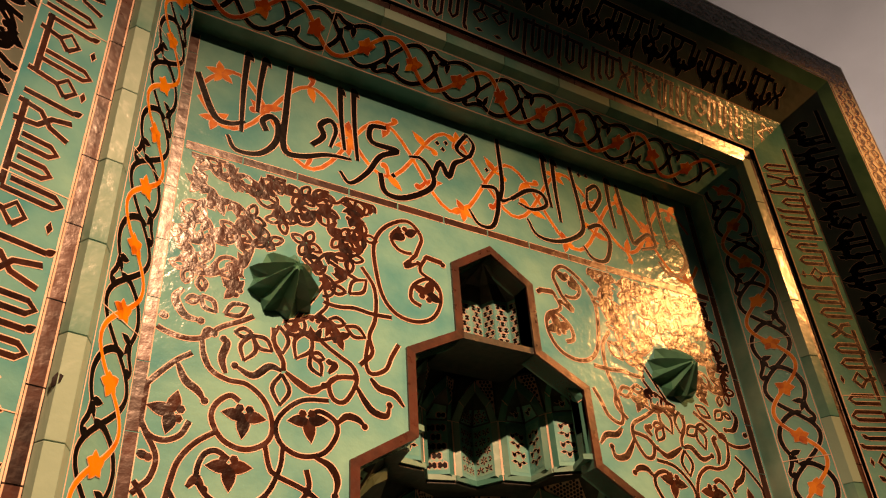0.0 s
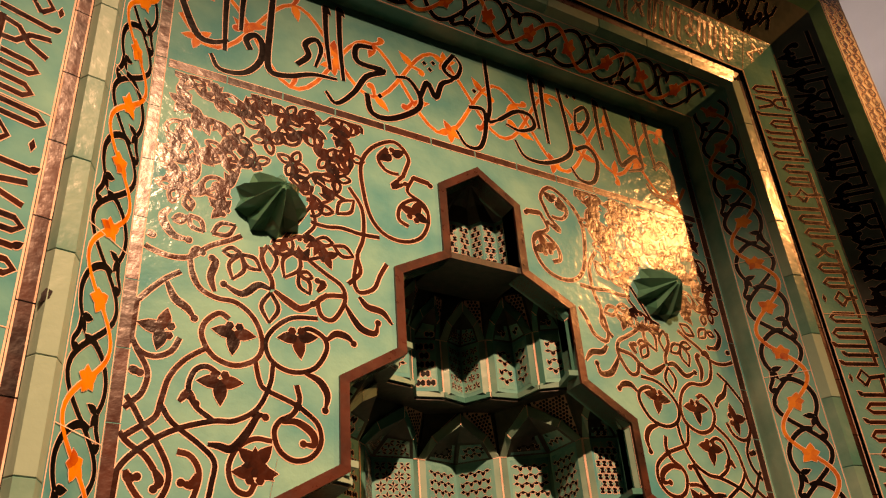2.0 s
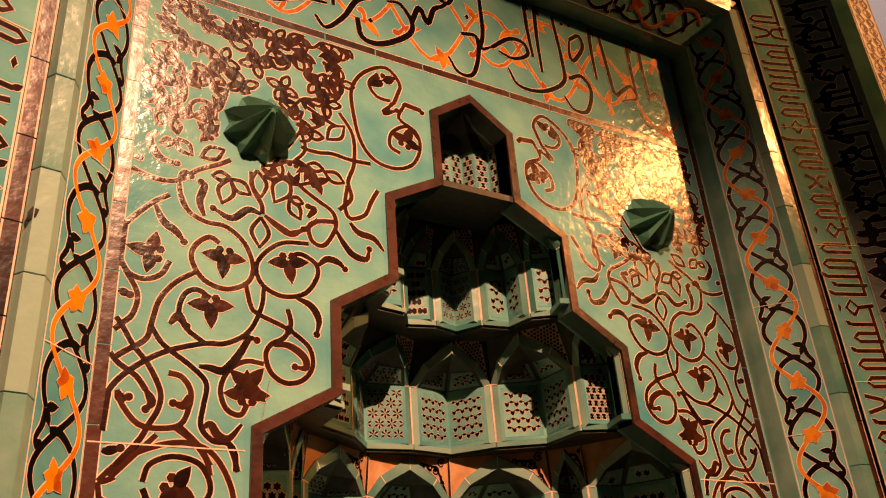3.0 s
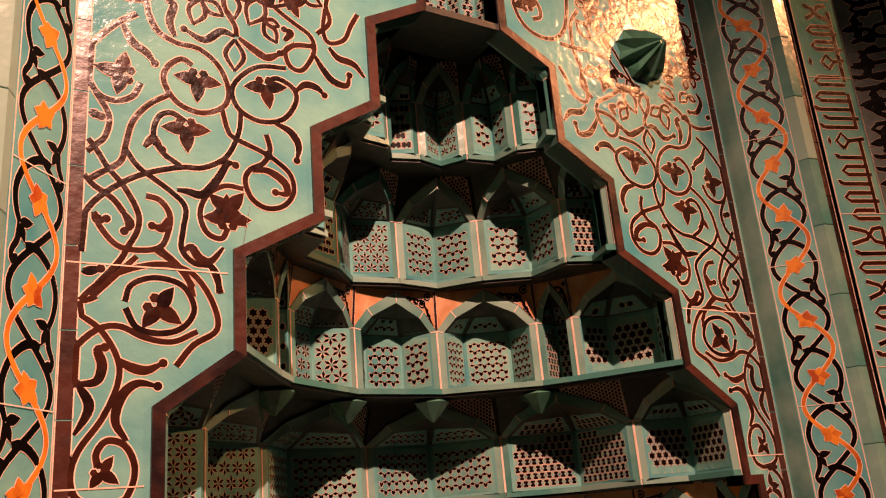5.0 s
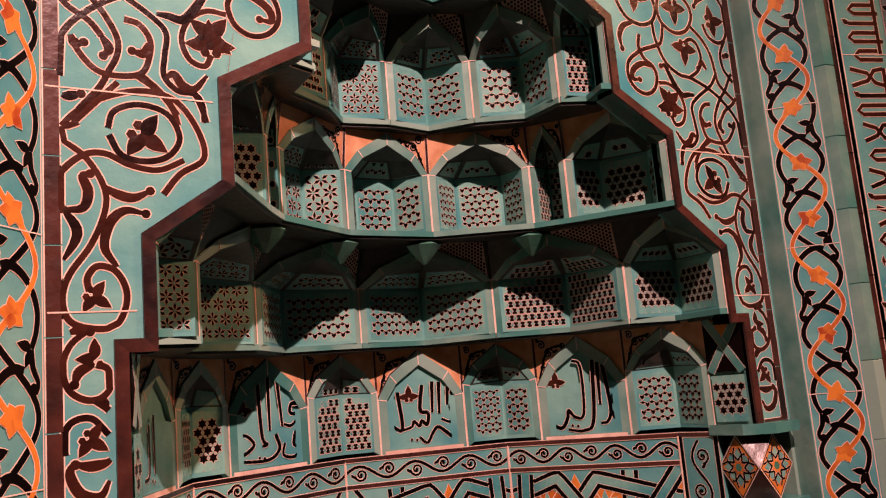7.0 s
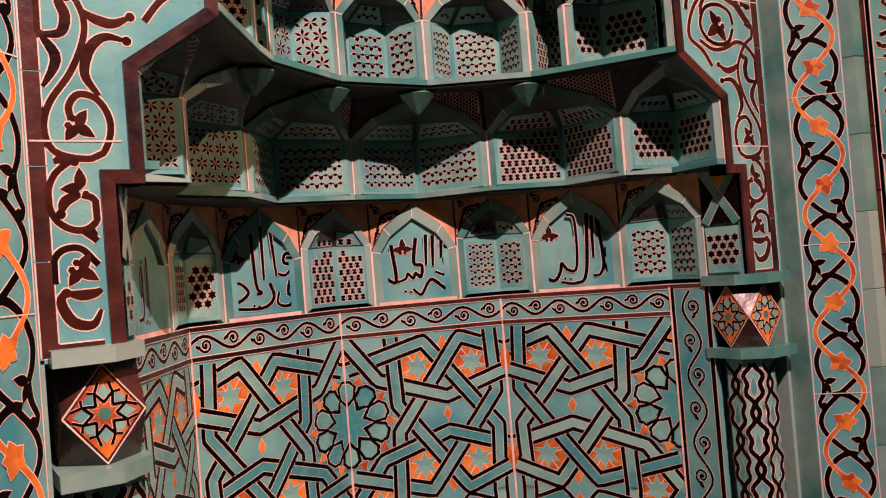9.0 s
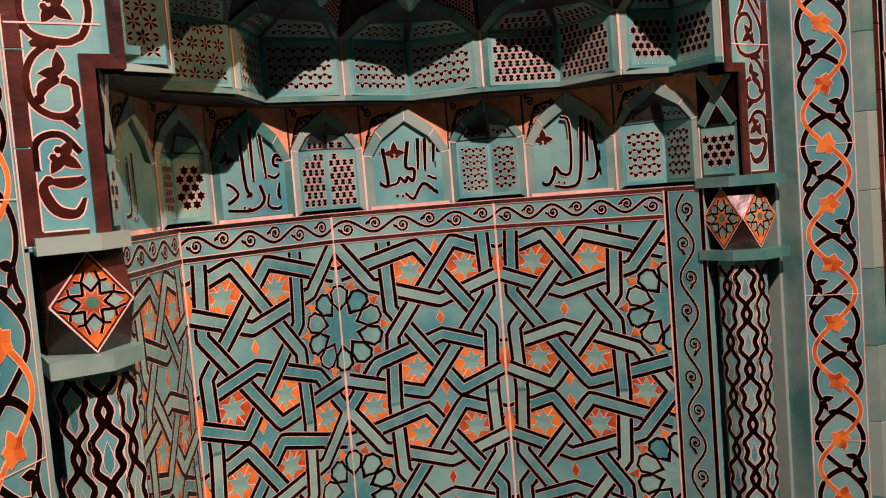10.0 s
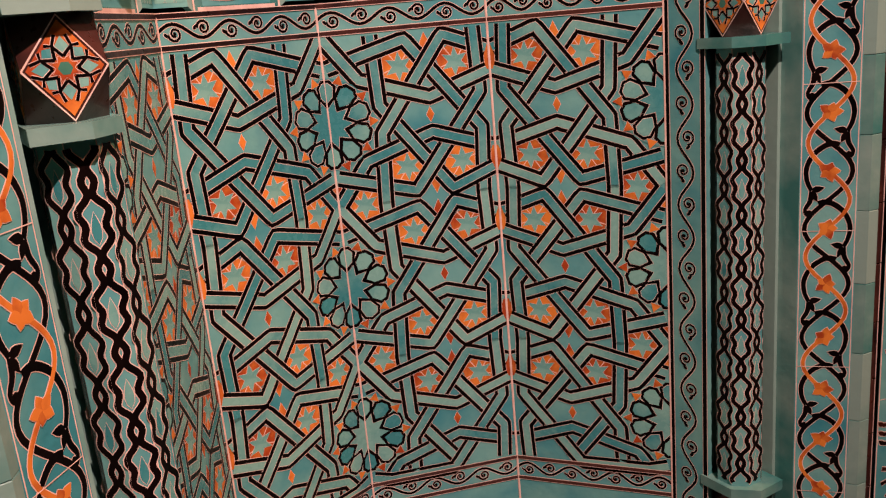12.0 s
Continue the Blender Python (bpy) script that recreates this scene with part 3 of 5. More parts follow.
NAMES = {"manganese_glaze": "dark_scrollwork", "bare_orange_clay": "orange_inlay", "pale_mortar": "mortar_joint", "strap_turquoise": "strap_inlay",
         "aubergine_border_glaze": "border_line", "turquoise_glaze": "turquoise_inlay", "pale_plaster_ground": "lattice_ground", "dusty_green_grey_glaze": "worn_inlay"}
MID = mat("umber_glaze", (0.010, 0.0035, 0.003), (0.055, 0.015, 0.008), 0.22, 0.55, 14, 80, spec=0.3, island=0.3)
NAMES["umber_glaze"] = "arabesque_scroll"

# ---- arabesques of the spandrel panel, mirrored about the middle ----
LOWER_SCROLLS = [
    [(-0.648, 2.544), (-0.679, 2.518), (-0.720, 2.463), (-0.721, 2.426), (-0.704, 2.389), (-0.677, 2.380), (-0.651, 2.393), (-0.639, 2.419)],
    [(-0.707, 2.391), (-0.685, 2.353), (-0.689, 2.318), (-0.704, 2.299), (-0.731, 2.270)],
    [(-0.629, 2.549), (-0.613, 2.519), (-0.582, 2.505), (-0.547, 2.503), (-0.514, 2.478), (-0.497, 2.437), (-0.505, 2.403), (-0.542, 2.384), (-0.581, 2.395), (-0.603, 2.428), (-0.599, 2.456), (-0.576, 2.477), (-0.558, 2.469)],
    [(-0.393, 2.500), (-0.443, 2.492), (-0.478, 2.463), (-0.491, 2.433), (-0.478, 2.402), (-0.442, 2.387), (-0.400, 2.399), (-0.376, 2.437), (-0.381, 2.463), (-0.411, 2.476), (-0.430, 2.461)],
    [(-0.476, 2.397), (-0.480, 2.359), (-0.501, 2.312), (-0.538, 2.287), (-0.575, 2.282), (-0.628, 2.264), (-0.669, 2.239), (-0.704, 2.205), (-0.722, 2.166), (-0.727, 2.132), (-0.716, 2.129)],
]
MIDDLE_SCROLLS = [
    [(-0.508, 2.397), (-0.499, 2.362), (-0.487, 2.348), (-0.441, 2.331), (-0.418, 2.319), (-0.391, 2.296), (-0.386, 2.263), (-0.405, 2.237), (-0.435, 2.230), (-0.460, 2.245), (-0.470, 2.274), (-0.461, 2.295), (-0.438, 2.310), (-0.426, 2.336), (-0.432, 2.364)],
    [(-0.473, 2.259), (-0.504, 2.260), (-0.532, 2.241), (-0.544, 2.208), (-0.533, 2.177), (-0.510, 2.169), (-0.499, 2.188)],
    [(-0.592, 2.409), (-0.627, 2.382), (-0.650, 2.348), (-0.659, 2.308), (-0.666, 2.278), (-0.696, 2.254), (-0.725, 2.230)],
    [(-0.659, 2.300), (-0.638, 2.272), (-0.591, 2.240), (-0.567, 2.215), (-0.570, 2.178), (-0.572, 2.146), (-0.553, 2.125), (-0.527, 2.122), (-0.516, 2.105), (-0.514, 2.079)],
    [(-0.728, 2.326), (-0.704, 2.297), (-0.684, 2.266), (-0.659, 2.237), (-0.638, 2.198), (-0.638, 2.170), (-0.651, 2.142), (-0.663, 2.118), (-0.692, 2.081)],
]
ROUND_SCROLLS = [
    [(-0.701, 2.192), (-0.691, 2.169), (-0.667, 2.143), (-0.636, 2.138), (-0.604, 2.146), (-0.592, 2.174), (-0.591, 2.201), (-0.606, 2.222), (-0.627, 2.227)],
    [(-0.604, 2.143), (-0.575, 2.117), (-0.554, 2.086)],
    [(-0.172, 2.881), (-0.187, 2.842), (-0.147, 2.817), (-0.140, 2.776), (-0.161, 2.732), (-0.202, 2.712), (-0.247, 2.719), (-0.277, 2.752), (-0.292, 2.808), (-0.297, 2.881), (-0.269, 2.935), (-0.216, 2.968), (-0.183, 2.941), (-0.183, 2.900), (-0.207, 2.868)],
    [(-0.141, 2.800), (-0.168, 2.826), (-0.205, 2.801), (-0.212, 2.766), (-0.189, 2.753)],
    [(-0.183, 2.910), (-0.206, 2.883), (-0.240, 2.885), (-0.255, 2.914), (-0.233, 2.945)],
    [(-0.326, 2.814), (-0.297, 2.767), (-0.296, 2.699), (-0.310, 2.654), (-0.304, 2.617), (-0.330, 2.586)],
]
NARROW_SCROLLS = [
    [(-0.692, 2.063), (-0.721, 2.044), (-0.685, 2.014), (-0.661, 1.974), (-0.659, 1.938), (-0.678, 1.889), (-0.707, 1.846), (-0.716, 1.812), (-0.707, 1.783), (-0.678, 1.772), (-0.649, 1.775), (-0.635, 1.800), (-0.634, 1.827), (-0.648, 1.852), (-0.671, 1.858), (-0.684, 1.842), (-0.682, 1.823)],
    [(-0.547, 2.017), (-0.584, 2.000), (-0.624, 2.005), (-0.658, 2.020), (-0.688, 2.015), (-0.716, 1.988), (-0.720, 1.959), (-0.713, 1.932)],
    [(-0.682, 1.772), (-0.707, 1.751), (-0.717, 1.722), (-0.710, 1.692), (-0.689, 1.677), (-0.668, 1.679), (-0.655, 1.697), (-0.661, 1.717), (-0.675, 1.723)],
    [(-0.677, 1.675), (-0.657, 1.657), (-0.651, 1.628), (-0.657, 1.606)],
    [(-0.661, 1.629), (-0.682, 1.652), (-0.707, 1.649), (-0.718, 1.628), (-0.715, 1.607)],
]
WIDE_SCROLLS = [
    [(-0.575, 2.284), (-0.604, 2.304), (-0.618, 2.333), (-0.610, 2.365), (-0.590, 2.375), (-0.568, 2.363)],
    [(-0.729, 2.270), (-0.707, 2.238), (-0.676, 2.217), (-0.659, 2.196)],
    [(-0.638, 2.128), (-0.665, 2.099), (-0.699, 2.062)],
    [(-0.610, 2.140), (-0.582, 2.121), (-0.561, 2.095), (-0.554, 2.071)],
    [(-0.527, 2.122), (-0.517, 2.099), (-0.511, 2.079)],
]
RING_SCROLL = [
    [(-0.653, 2.058), (-0.644, 2.084), (-0.610, 2.097), (-0.570, 2.087), (-0.552, 2.052), (-0.568, 2.023), (-0.600, 2.012), (-0.635, 2.019), (-0.652, 2.048)],
    [(-0.726, 2.040), (-0.695, 2.078), (-0.653, 2.105), (-0.601, 2.119), (-0.556, 2.108), (-0.525, 2.066), (-0.517, 2.022), (-0.553, 1.996), (-0.578, 1.964)],
]
TEARS = [
    [(-0.670, 2.520), (-0.654, 2.491), (-0.632, 2.476), (-0.618, 2.459)],
    [(-0.374, 2.460), (-0.357, 2.475), (-0.335, 2.473), (-0.321, 2.461)],
    [(-0.416, 2.388), (-0.389, 2.377), (-0.374, 2.353), (-0.378, 2.324)],
    [(-0.631, 2.309), (-0.618, 2.324), (-0.604, 2.308)],
    [(-0.457, 2.294), (-0.430, 2.297), (-0.402, 2.280), (-0.398, 2.260), (-0.418, 2.260)],
    [(-0.580, 2.243), (-0.562, 2.242), (-0.540, 2.240), (-0.517, 2.268), (-0.499, 2.300), (-0.486, 2.299)],
]
SMALL_TEARS = [
    [(-0.701, 2.192), (-0.695, 2.180), (-0.683, 2.183)],
    [(-0.593, 2.194), (-0.600, 2.177), (-0.617, 2.179)],
    [(-0.659, 2.196), (-0.649, 2.178), (-0.657, 2.166)],
    [(-0.569, 2.144), (-0.557, 2.150), (-0.545, 2.134), (-0.527, 2.130), (-0.507, 2.154)],
    [(-0.740, 2.385), (-0.730, 2.350), (-0.718, 2.355), (-0.696, 2.349)],
    [(-0.176, 2.879), (-0.147, 2.897), (-0.129, 2.874)],
    [(-0.183, 2.909), (-0.137, 2.924), (-0.098, 2.946)],
    [(-0.207, 2.868), (-0.222, 2.846), (-0.191, 2.861)],
    [(-0.394, 2.556), (-0.382, 2.574), (-0.394, 2.579)],
]
NARROW_TEARS = [
    [(-0.650, 1.620), (-0.659, 1.596), (-0.681, 1.590), (-0.703, 1.594)],
    [(-0.701, 1.599), (-0.710, 1.583), (-0.697, 1.556), (-0.673, 1.550), (-0.661, 1.569)],
    [(-0.713, 1.936), (-0.688, 1.940), (-0.681, 1.963), (-0.688, 1.985), (-0.678, 1.989)],
    [(-0.712, 1.936), (-0.696, 1.903), (-0.719, 1.858)],
    [(-0.661, 1.972), (-0.642, 1.961), (-0.620, 1.957), (-0.597, 1.968)],
    [(-0.645, 1.857), (-0.661, 1.885), (-0.653, 1.920), (-0.632, 1.938), (-0.604, 1.934)],
    [(-0.678, 1.723), (-0.696, 1.715), (-0.703, 1.698)],
    [(-0.707, 1.768), (-0.693, 1.772), (-0.682, 1.768)],
    [(-0.653, 1.773), (-0.645, 1.770), (-0.632, 1.772)],
    [(-0.675, 1.675), (-0.661, 1.670), (-0.654, 1.673)],
    [(-0.725, 2.110), (-0.710, 2.100), (-0.688, 2.105)],
]
PALMETTES = [(-0.666, 2.430, 3.0), (-0.548, 2.447, -1.6), (-0.432, 2.458, -1.4), (-0.567, 2.354, -1.5), (-0.500, 2.201, 1.6), (-0.174, 2.785, 1.2), (-0.223, 2.931, -1.0), (-0.678, 1.817, -0.6), (-0.676, 1.730, 1.6), (-0.686, 1.625, -0.6), (-0.608, 2.053, -0.6), (-0.501, 2.216, 0.9)]
BOSS_SCROLLS = [
    [(-0.721, 2.587), (-0.700, 2.577), (-0.666, 2.570), (-0.634, 2.577), (-0.602, 2.606), (-0.566, 2.627), (-0.545, 2.642)],
    [(-0.634, 2.575), (-0.628, 2.543), (-0.618, 2.524)],
    [(-0.506, 2.627), (-0.501, 2.591), (-0.485, 2.564), (-0.482, 2.543)],
    [(-0.433, 2.639), (-0.403, 2.614), (-0.374, 2.596), (-0.344, 2.577), (-0.338, 2.546), (-0.361, 2.504), (-0.385, 2.506), (-0.393, 2.535), (-0.374, 2.551), (-0.341, 2.557)],
    [(-0.431, 2.719), (-0.403, 2.707), (-0.373, 2.705), (-0.342, 2.710), (-0.304, 2.706), (-0.259, 2.708)],
    [(-0.312, 2.643), (-0.318, 2.596), (-0.307, 2.572), (-0.276, 2.586), (-0.261, 2.619), (-0.245, 2.649)],
    [(-0.397, 2.806), (-0.360, 2.789), (-0.334, 2.778)],
    [(-0.426, 2.516), (-0.403, 2.527), (-0.374, 2.554)],
]
BOSS_TEARS = [
    [(-0.485, 2.542), (-0.509, 2.546), (-0.538, 2.522), (-0.572, 2.535)],
    [(-0.478, 2.541), (-0.454, 2.525), (-0.426, 2.513), (-0.403, 2.528)],
    [(-0.338, 2.540), (-0.321, 2.513), (-0.303, 2.494), (-0.276, 2.490), (-0.269, 2.513)],
    [(-0.308, 2.562), (-0.290, 2.544), (-0.259, 2.538), (-0.238, 2.515)],
    [(-0.634, 2.577), (-0.625, 2.594), (-0.614, 2.590)],
    [(-0.587, 2.517), (-0.596, 2.544), (-0.589, 2.576), (-0.596, 2.583)],
    [(-0.678, 2.668), (-0.689, 2.646), (-0.669, 2.615), (-0.640, 2.610)],
    [(-0.717, 2.660), (-0.723, 2.619), (-0.703, 2.606)],
]
ALMONDS = [(-0.485, 2.536, -0.486, 2.474), (-0.544, 2.605, -0.578, 2.602), (-0.544, 2.602, -0.557, 2.548), (-0.544, 2.602, -0.505, 2.577), (-0.495, 2.633, -0.486, 2.576), (-0.433, 2.636, -0.460, 2.572), (-0.432, 2.588, -0.403, 2.583), (-0.432, 2.585, -0.409, 2.547), (-0.361, 2.668, -0.397, 2.671), (-0.361, 2.664, -0.318, 2.648), (-0.354, 2.741, -0.315, 2.784), (-0.360, 2.743, -0.397, 2.743), (-0.360, 2.774, -0.385, 2.795), (-0.647, 2.655, -0.671, 2.645), (-0.645, 2.662, -0.614, 2.633), (-0.643, 2.672, -0.650, 2.702), (-0.599, 2.634, -0.557, 2.661)]
TRACES = LOWER_SCROLLS + MIDDLE_SCROLLS + ROUND_SCROLLS + NARROW_SCROLLS + WIDE_SCROLLS + RING_SCROLL + BOSS_SCROLLS


def free(p):
    """True where the panel's field is clear of the opening, the bosses and the frame."""
    x, z = abs(p[0]), p[1]
    if x > 0.7165 or z < 1.525 or z > 2.985 or math.hypot(p[0] + 0.49, z - 2.725) < 0.078:
        return False
    for (w, zt, zb), (w2, zt2, _) in zip(STEPS, STEPS[1:] + [(0.652, 1.70, 0)]):
        if zb - 0.03 <= z <= zt + 0.02 and x < w + 0.006:
            return False
        if zt2 < z < zb and x < w2 - (w2 - w) * (z - zt2) / (zb - zt2) + 0.012:
            return False
    return not (z > 2.885 and x < 0.14 * (APEX + 0.05 - z) / 0.07)


for flip in (False, True):
    d = Deco((0, 0, 0), (1, 0, 0), (0, 0, 1), (0, -1, 0), flip=flip, clip=free)
    for st in TRACES:
        d.ribbon(st, 0.0098, MID, n=5, ends=(0.85, 0.95))
    for st in TEARS + SMALL_TEARS + NARROW_TEARS + BOSS_TEARS:
        d.ribbon(st, 0.0088, MID, n=5, ends=(0.75, 0.55), belly=0.95)
        x, z = st[-1]
        d.shape([(x + 0.0066 * math.cos(t), z + 0.0066 * math.sin(t)) for t in (k * math.pi / 5 for k in range(10))], MID, h=0.0026)
    for x, z, a in PALMETTES:
        d.palmette((x, z), a, 0.046 if z > 1.9 else 0.030, MID)
    for x, z, x2, z2 in ALMONDS:
        e = Vector((x2 - x, z2 - z))
        q = Vector((-e.y, e.x)) * 0.26
        a, b = Vector((x, z)), Vector((x2, z2))
        m = a + e * 0.5
        d.ribbon([a, m + q, b], 0.0080, MID, n=5, ends=(0.8, 0.6), belly=0.35)
        d.ribbon([a, m - q, b], 0.0080, MID, n=5, ends=(0.8, 0.6), belly=0.35)
    rnd = random.Random(11)
    # close foliage round the boss
    pts = []
    trunk = [v for st in TRACES + BOSS_TEARS for v in smooth_path(st, 3)] + [Vector(((x + x2) / 2, (z + z2) / 2)) for x, z, x2, z2 in ALMONDS]
    for tries in range(2600):
        p = (rnd.uniform(-0.71, -0.31), rnd.uniform(2.60, 2.985))
        if not free(p) or any(math.hypot(p[0] - q[0], p[1] - q[1]) < 0.047 for q in pts):
            continue
        if any(math.hypot(p[0] - v[0], p[1] - v[1]) < 0.029 for v in trunk):
            continue
        pts.append(p)
    for i, p in enumerate(pts):
        near = sorted((q for q in pts if q != p), key=lambda q: math.hypot(q[0] - p[0], q[1] - p[1]))[:3]
        a = rnd.uniform(0, 6.28)
        kind = i % 3
        if kind == 0:
            # knot of four almond loops
            for k in range(4):
                b = a + k * math.pi / 2
                ca, sa = math.cos(b), math.sin(b)
                pt = lambda u, v: (p[0] + u * ca - v * sa, p[1] + u * sa + v * ca)
                d.ribbon([pt(0.003, 0), pt(0.017, 0.009), pt(0.034, 0), pt(0.017, -0.009), pt(0.003, 0)], 0.0070, MID, n=4)
        elif kind == 1:
            d.palmette(p, a, 0.034, MID)
        else:
            d.ring(p, 0.024, a, rnd.choice((1, -1)), 0.0085, MID, "comma")
        for q in near:
            if q > p:
                e = Vector(q) - Vector(p)
                sg = 1 if rnd.random() < 0.5 else -1
                m = Vector(p) + e * 0.5 + Vector((e.y, -e.x)) * 0.22 * sg
                d.ribbon([p, m, q], 0.0074, MID, n=6)
                b = math.atan2(e.y, e.x)
                d.leaf(m, b + sg * 0.9, 0.032, 0.015, MID, bend=0.3 * sg)
                d.leaf(m, b + math.pi - sg * 0.9, 0.028, 0.014, MID, bend=-0.3 * sg)
    d.done(panel, NAMES)

# border lines of the panel and of the inscription field
d = Deco((0, 0, 0), (1, 0, 0), (0, 0, 1), (0, -1, 0))
for sx in (-1, 1):
    z = 1.512
    while z < 3.30:
        z2 = min(3.325, z + 0.125)
        d.ribbon([(sx * 0.727, z + 0.001), (sx * 0.727, z2 - 0.001)], 0.020, MAROON, curve=False)
        z = z2
x = -0.712
while x < 0.70:
    d.ribbon([(x + 0.001, 3.003), (min(0.712, x + 0.118) - 0.001, 3.003)], 0.017, MAROON, curve=False)
    x += 0.119
for sx in (-1, 1):
    d.ribbon([(sx * 0.66, 1.520), (sx * 0.735, 1.520)], 0.016, MAROON, curve=False)
d.done(panel, NAMES)

# straight joints where the panel is pieced together
d = Deco((0, 0, 0), (1, 0, 0), (0, 0, 1), (0, -1, 0))
for sx in (-1, 1):
    for z, xa in ((2.112, 0.50), (1.795, 0.62)):
        d.ribbon([(sx * 0.735, z), (sx * xa, z)], 0.0022, MORTAR, h=0.0030, edge=0, curve=False)
d.done(panel, NAMES)

# ---- inscription field: large brush script over an orange vine ----
script = thing("inscription_field", "black calligraphic inscription over orange vines on turquoise mosaic", "inscription")
d = Deco((0, 0, 0), (1, 0, 0), (0, 0, 1), (0, -1, 0), clip=lambda p: abs(p[0]) < 0.716 and 3.012 < p[1] < 3.332)
rnd = random.Random(4)
# vine: two long waves with leaves and blossoms
for ph, zc, amp in ((0.0, 3.14, 0.105), (math.pi, 3.18, 0.10)):
    pts = [(x * 0.02 - 0.72, zc + amp * math.sin((x * 0.02) * 2 * math.pi / 0.36 + ph)) for x in range(73)]
    d.ribbon(pts, 0.0085, ORANGE, h=0.0016, n=1)
    for i in range(3, 72, 5):
        p, q = pts[i], pts[min(72, i + 1)]
        a = math.atan2(q[1] - p[1], q[0] - p[0])
        sg = 1 if (i // 5) % 2 else -1
        if i % 15 == 3:
            for k in range(5):
                d.leaf(p, a + k * 2 * math.pi / 5, 0.034, 0.017, ORANGE, h=0.0019)
        else:
            d.leaf(p, a + sg * 0.9, 0.045, 0.021, ORANGE, h=0.0018, bend=sg * 0.35)
            d.curl(p, a - sg * 0.8, 0.035, -sg, 0.008, ORANGE)
W = 0.0145
UPRIGHTS = [(-0.606, 3.32, -0.604, 3.08), (-0.565, 3.32, -0.573, 3.15), (-0.380, 3.31, -0.367, 3.12), (-0.345, 3.32, -0.335, 3.10), (0.205, 3.325, 0.211, 3.15),
            (0.238, 3.32, 0.234, 3.11), (0.421, 3.32, 0.419, 3.15), (0.556, 3.31, 0.558, 3.13), (0.600, 3.32, 0.606, 3.15)]
for x1, z1, x2, z2 in UPRIGHTS:
    d.ribbon([(x1, z1), ((x1 + x2) / 2 - 0.003, (z1 + z2) / 2), (x2, z2)], W, BLACK, h=0.0036, ends=(1.0, 0.6))
    d.leaf((x1 - 0.004, z1 + 0.006), -1.0, 0.035, 0.016, BLACK, h=0.0037)
LETTERS = [
    [(-0.75, 3.316), (-0.71, 3.21), (-0.666, 3.105), (-0.632, 3.092), (-0.597, 3.11)],
    [(-0.55, 3.104), (-0.56, 3.13), (-0.54, 3.15), (-0.524, 3.126), (-0.529, 3.076), (-0.562, 3.034), (-0.611, 3.026), (-0.632, 3.06)],
    [(-0.504, 3.325), (-0.509, 3.184), (-0.509, 3.071), (-0.47, 3.062), (-0.408, 3.09), (-0.350, 3.098)],
    [(-0.445, 3.105), (-0.419, 3.141), (-0.427, 3.172), (-0.403, 3.196), (-0.389, 3.17), (-0.402, 3.115)],
    [(-0.26, 3.232), (-0.30, 3.219), (-0.298, 3.172), (-0.231, 3.17), (-0.277, 3.136), (-0.311, 3.074), (-0.353, 3.029), (-0.378, 3.055)],
    [(-0.278, 3.086), (-0.267, 3.034), (-0.221, 3.032), (-0.154, 3.079), (-0.137, 3.121), (-0.165, 3.169), (-0.201, 3.165)],
    [(-0.137, 3.13), (-0.115, 3.18), (-0.095, 3.14), (-0.075, 3.19), (-0.050, 3.21), (-0.034, 3.226)],
]
for st in LETTERS:
    d.ribbon(st, W, BLACK, h=0.0034, ends=(0.9, 0.5), belly=0.3)
LETTERS = [
    [(-0.032, 3.303), (-0.065, 3.245), (-0.034, 3.226), (-0.013, 3.272), (-0.032, 3.303)],
    [(0.062, 3.325), (0.063, 3.18), (0.052, 3.12), (0.085, 3.135)],
    [(-0.002, 3.145), (0.040, 3.151), (0.043, 3.10), (0.02, 3.03), (-0.02, 3.022), (-0.045, 3.06)],
    [(0.085, 3.135), (0.142, 3.182), (0.185, 3.185), (0.194, 3.150), (0.147, 3.122), (0.105, 3.130)],
    [(0.295, 3.317), (0.307, 3.164), (0.298, 3.097), (0.223, 3.046), (0.153, 3.042), (0.127, 3.087)],
    [(0.345, 3.255), (0.379, 3.28), (0.387, 3.243), (0.346, 3.184), (0.337, 3.213), (0.345, 3.255)],
    [(0.321, 3.119), (0.365, 3.14), (0.390, 3.10), (0.365, 3.03), (0.32, 3.022), (0.295, 3.055)],
    [(0.455, 3.31), (0.465, 3.20), (0.475, 3.12), (0.500, 3.135), (0.540, 3.165), (0.555, 3.13), (0.50, 3.105)],
    [(0.60, 3.14), (0.635, 3.17), (0.665, 3.12), (0.63, 3.06), (0.58, 3.05), (0.555, 3.08)],
]
for st in LETTERS:
    d.ribbon(st, W * 0.85, BLACK, h=0.0034, ends=(0.9, 0.5), belly=0.3)
for x, z in ((-0.245, 3.09), (-0.12, 3.24), (-0.095, 3.25), (-0.105, 3.225), (0.02, 3.205), (0.325, 3.30), (0.35, 3.305)):
    d.shape([(x - 0.007, z), (x, z + 0.008), (x + 0.007, z), (x, z - 0.008)], BLACK, h=0.0035)
d.done(script, NAMES)


# ---- bands of the frame ----
def band_decos(o1, y1, o2, y2):
    """Flat working faces on the left, right and top of the frame: along, across."""
    w = math.hypot(o2 - o1, y2 - y1)
    ax, ay = (o2 - o1) / w, (y2 - y1) / w
    right = Deco((EDGE_X + o1, y1, 0), (0, 0, 1), (ax, ay, 0), Vector((ay, -ax, 0)))
    left = Deco((-EDGE_X - o1, y1, 0), (0, 0, 1), (-ax, ay, 0), Vector((-ay, -ax, 0)))
    top = Deco((0, y1, EDGE_Z + o1), (1, 0, 0), (0, ay, ax), Vector((0, -ax, ay)))
    return (("left", left), ("right", right), ("top", top)), w


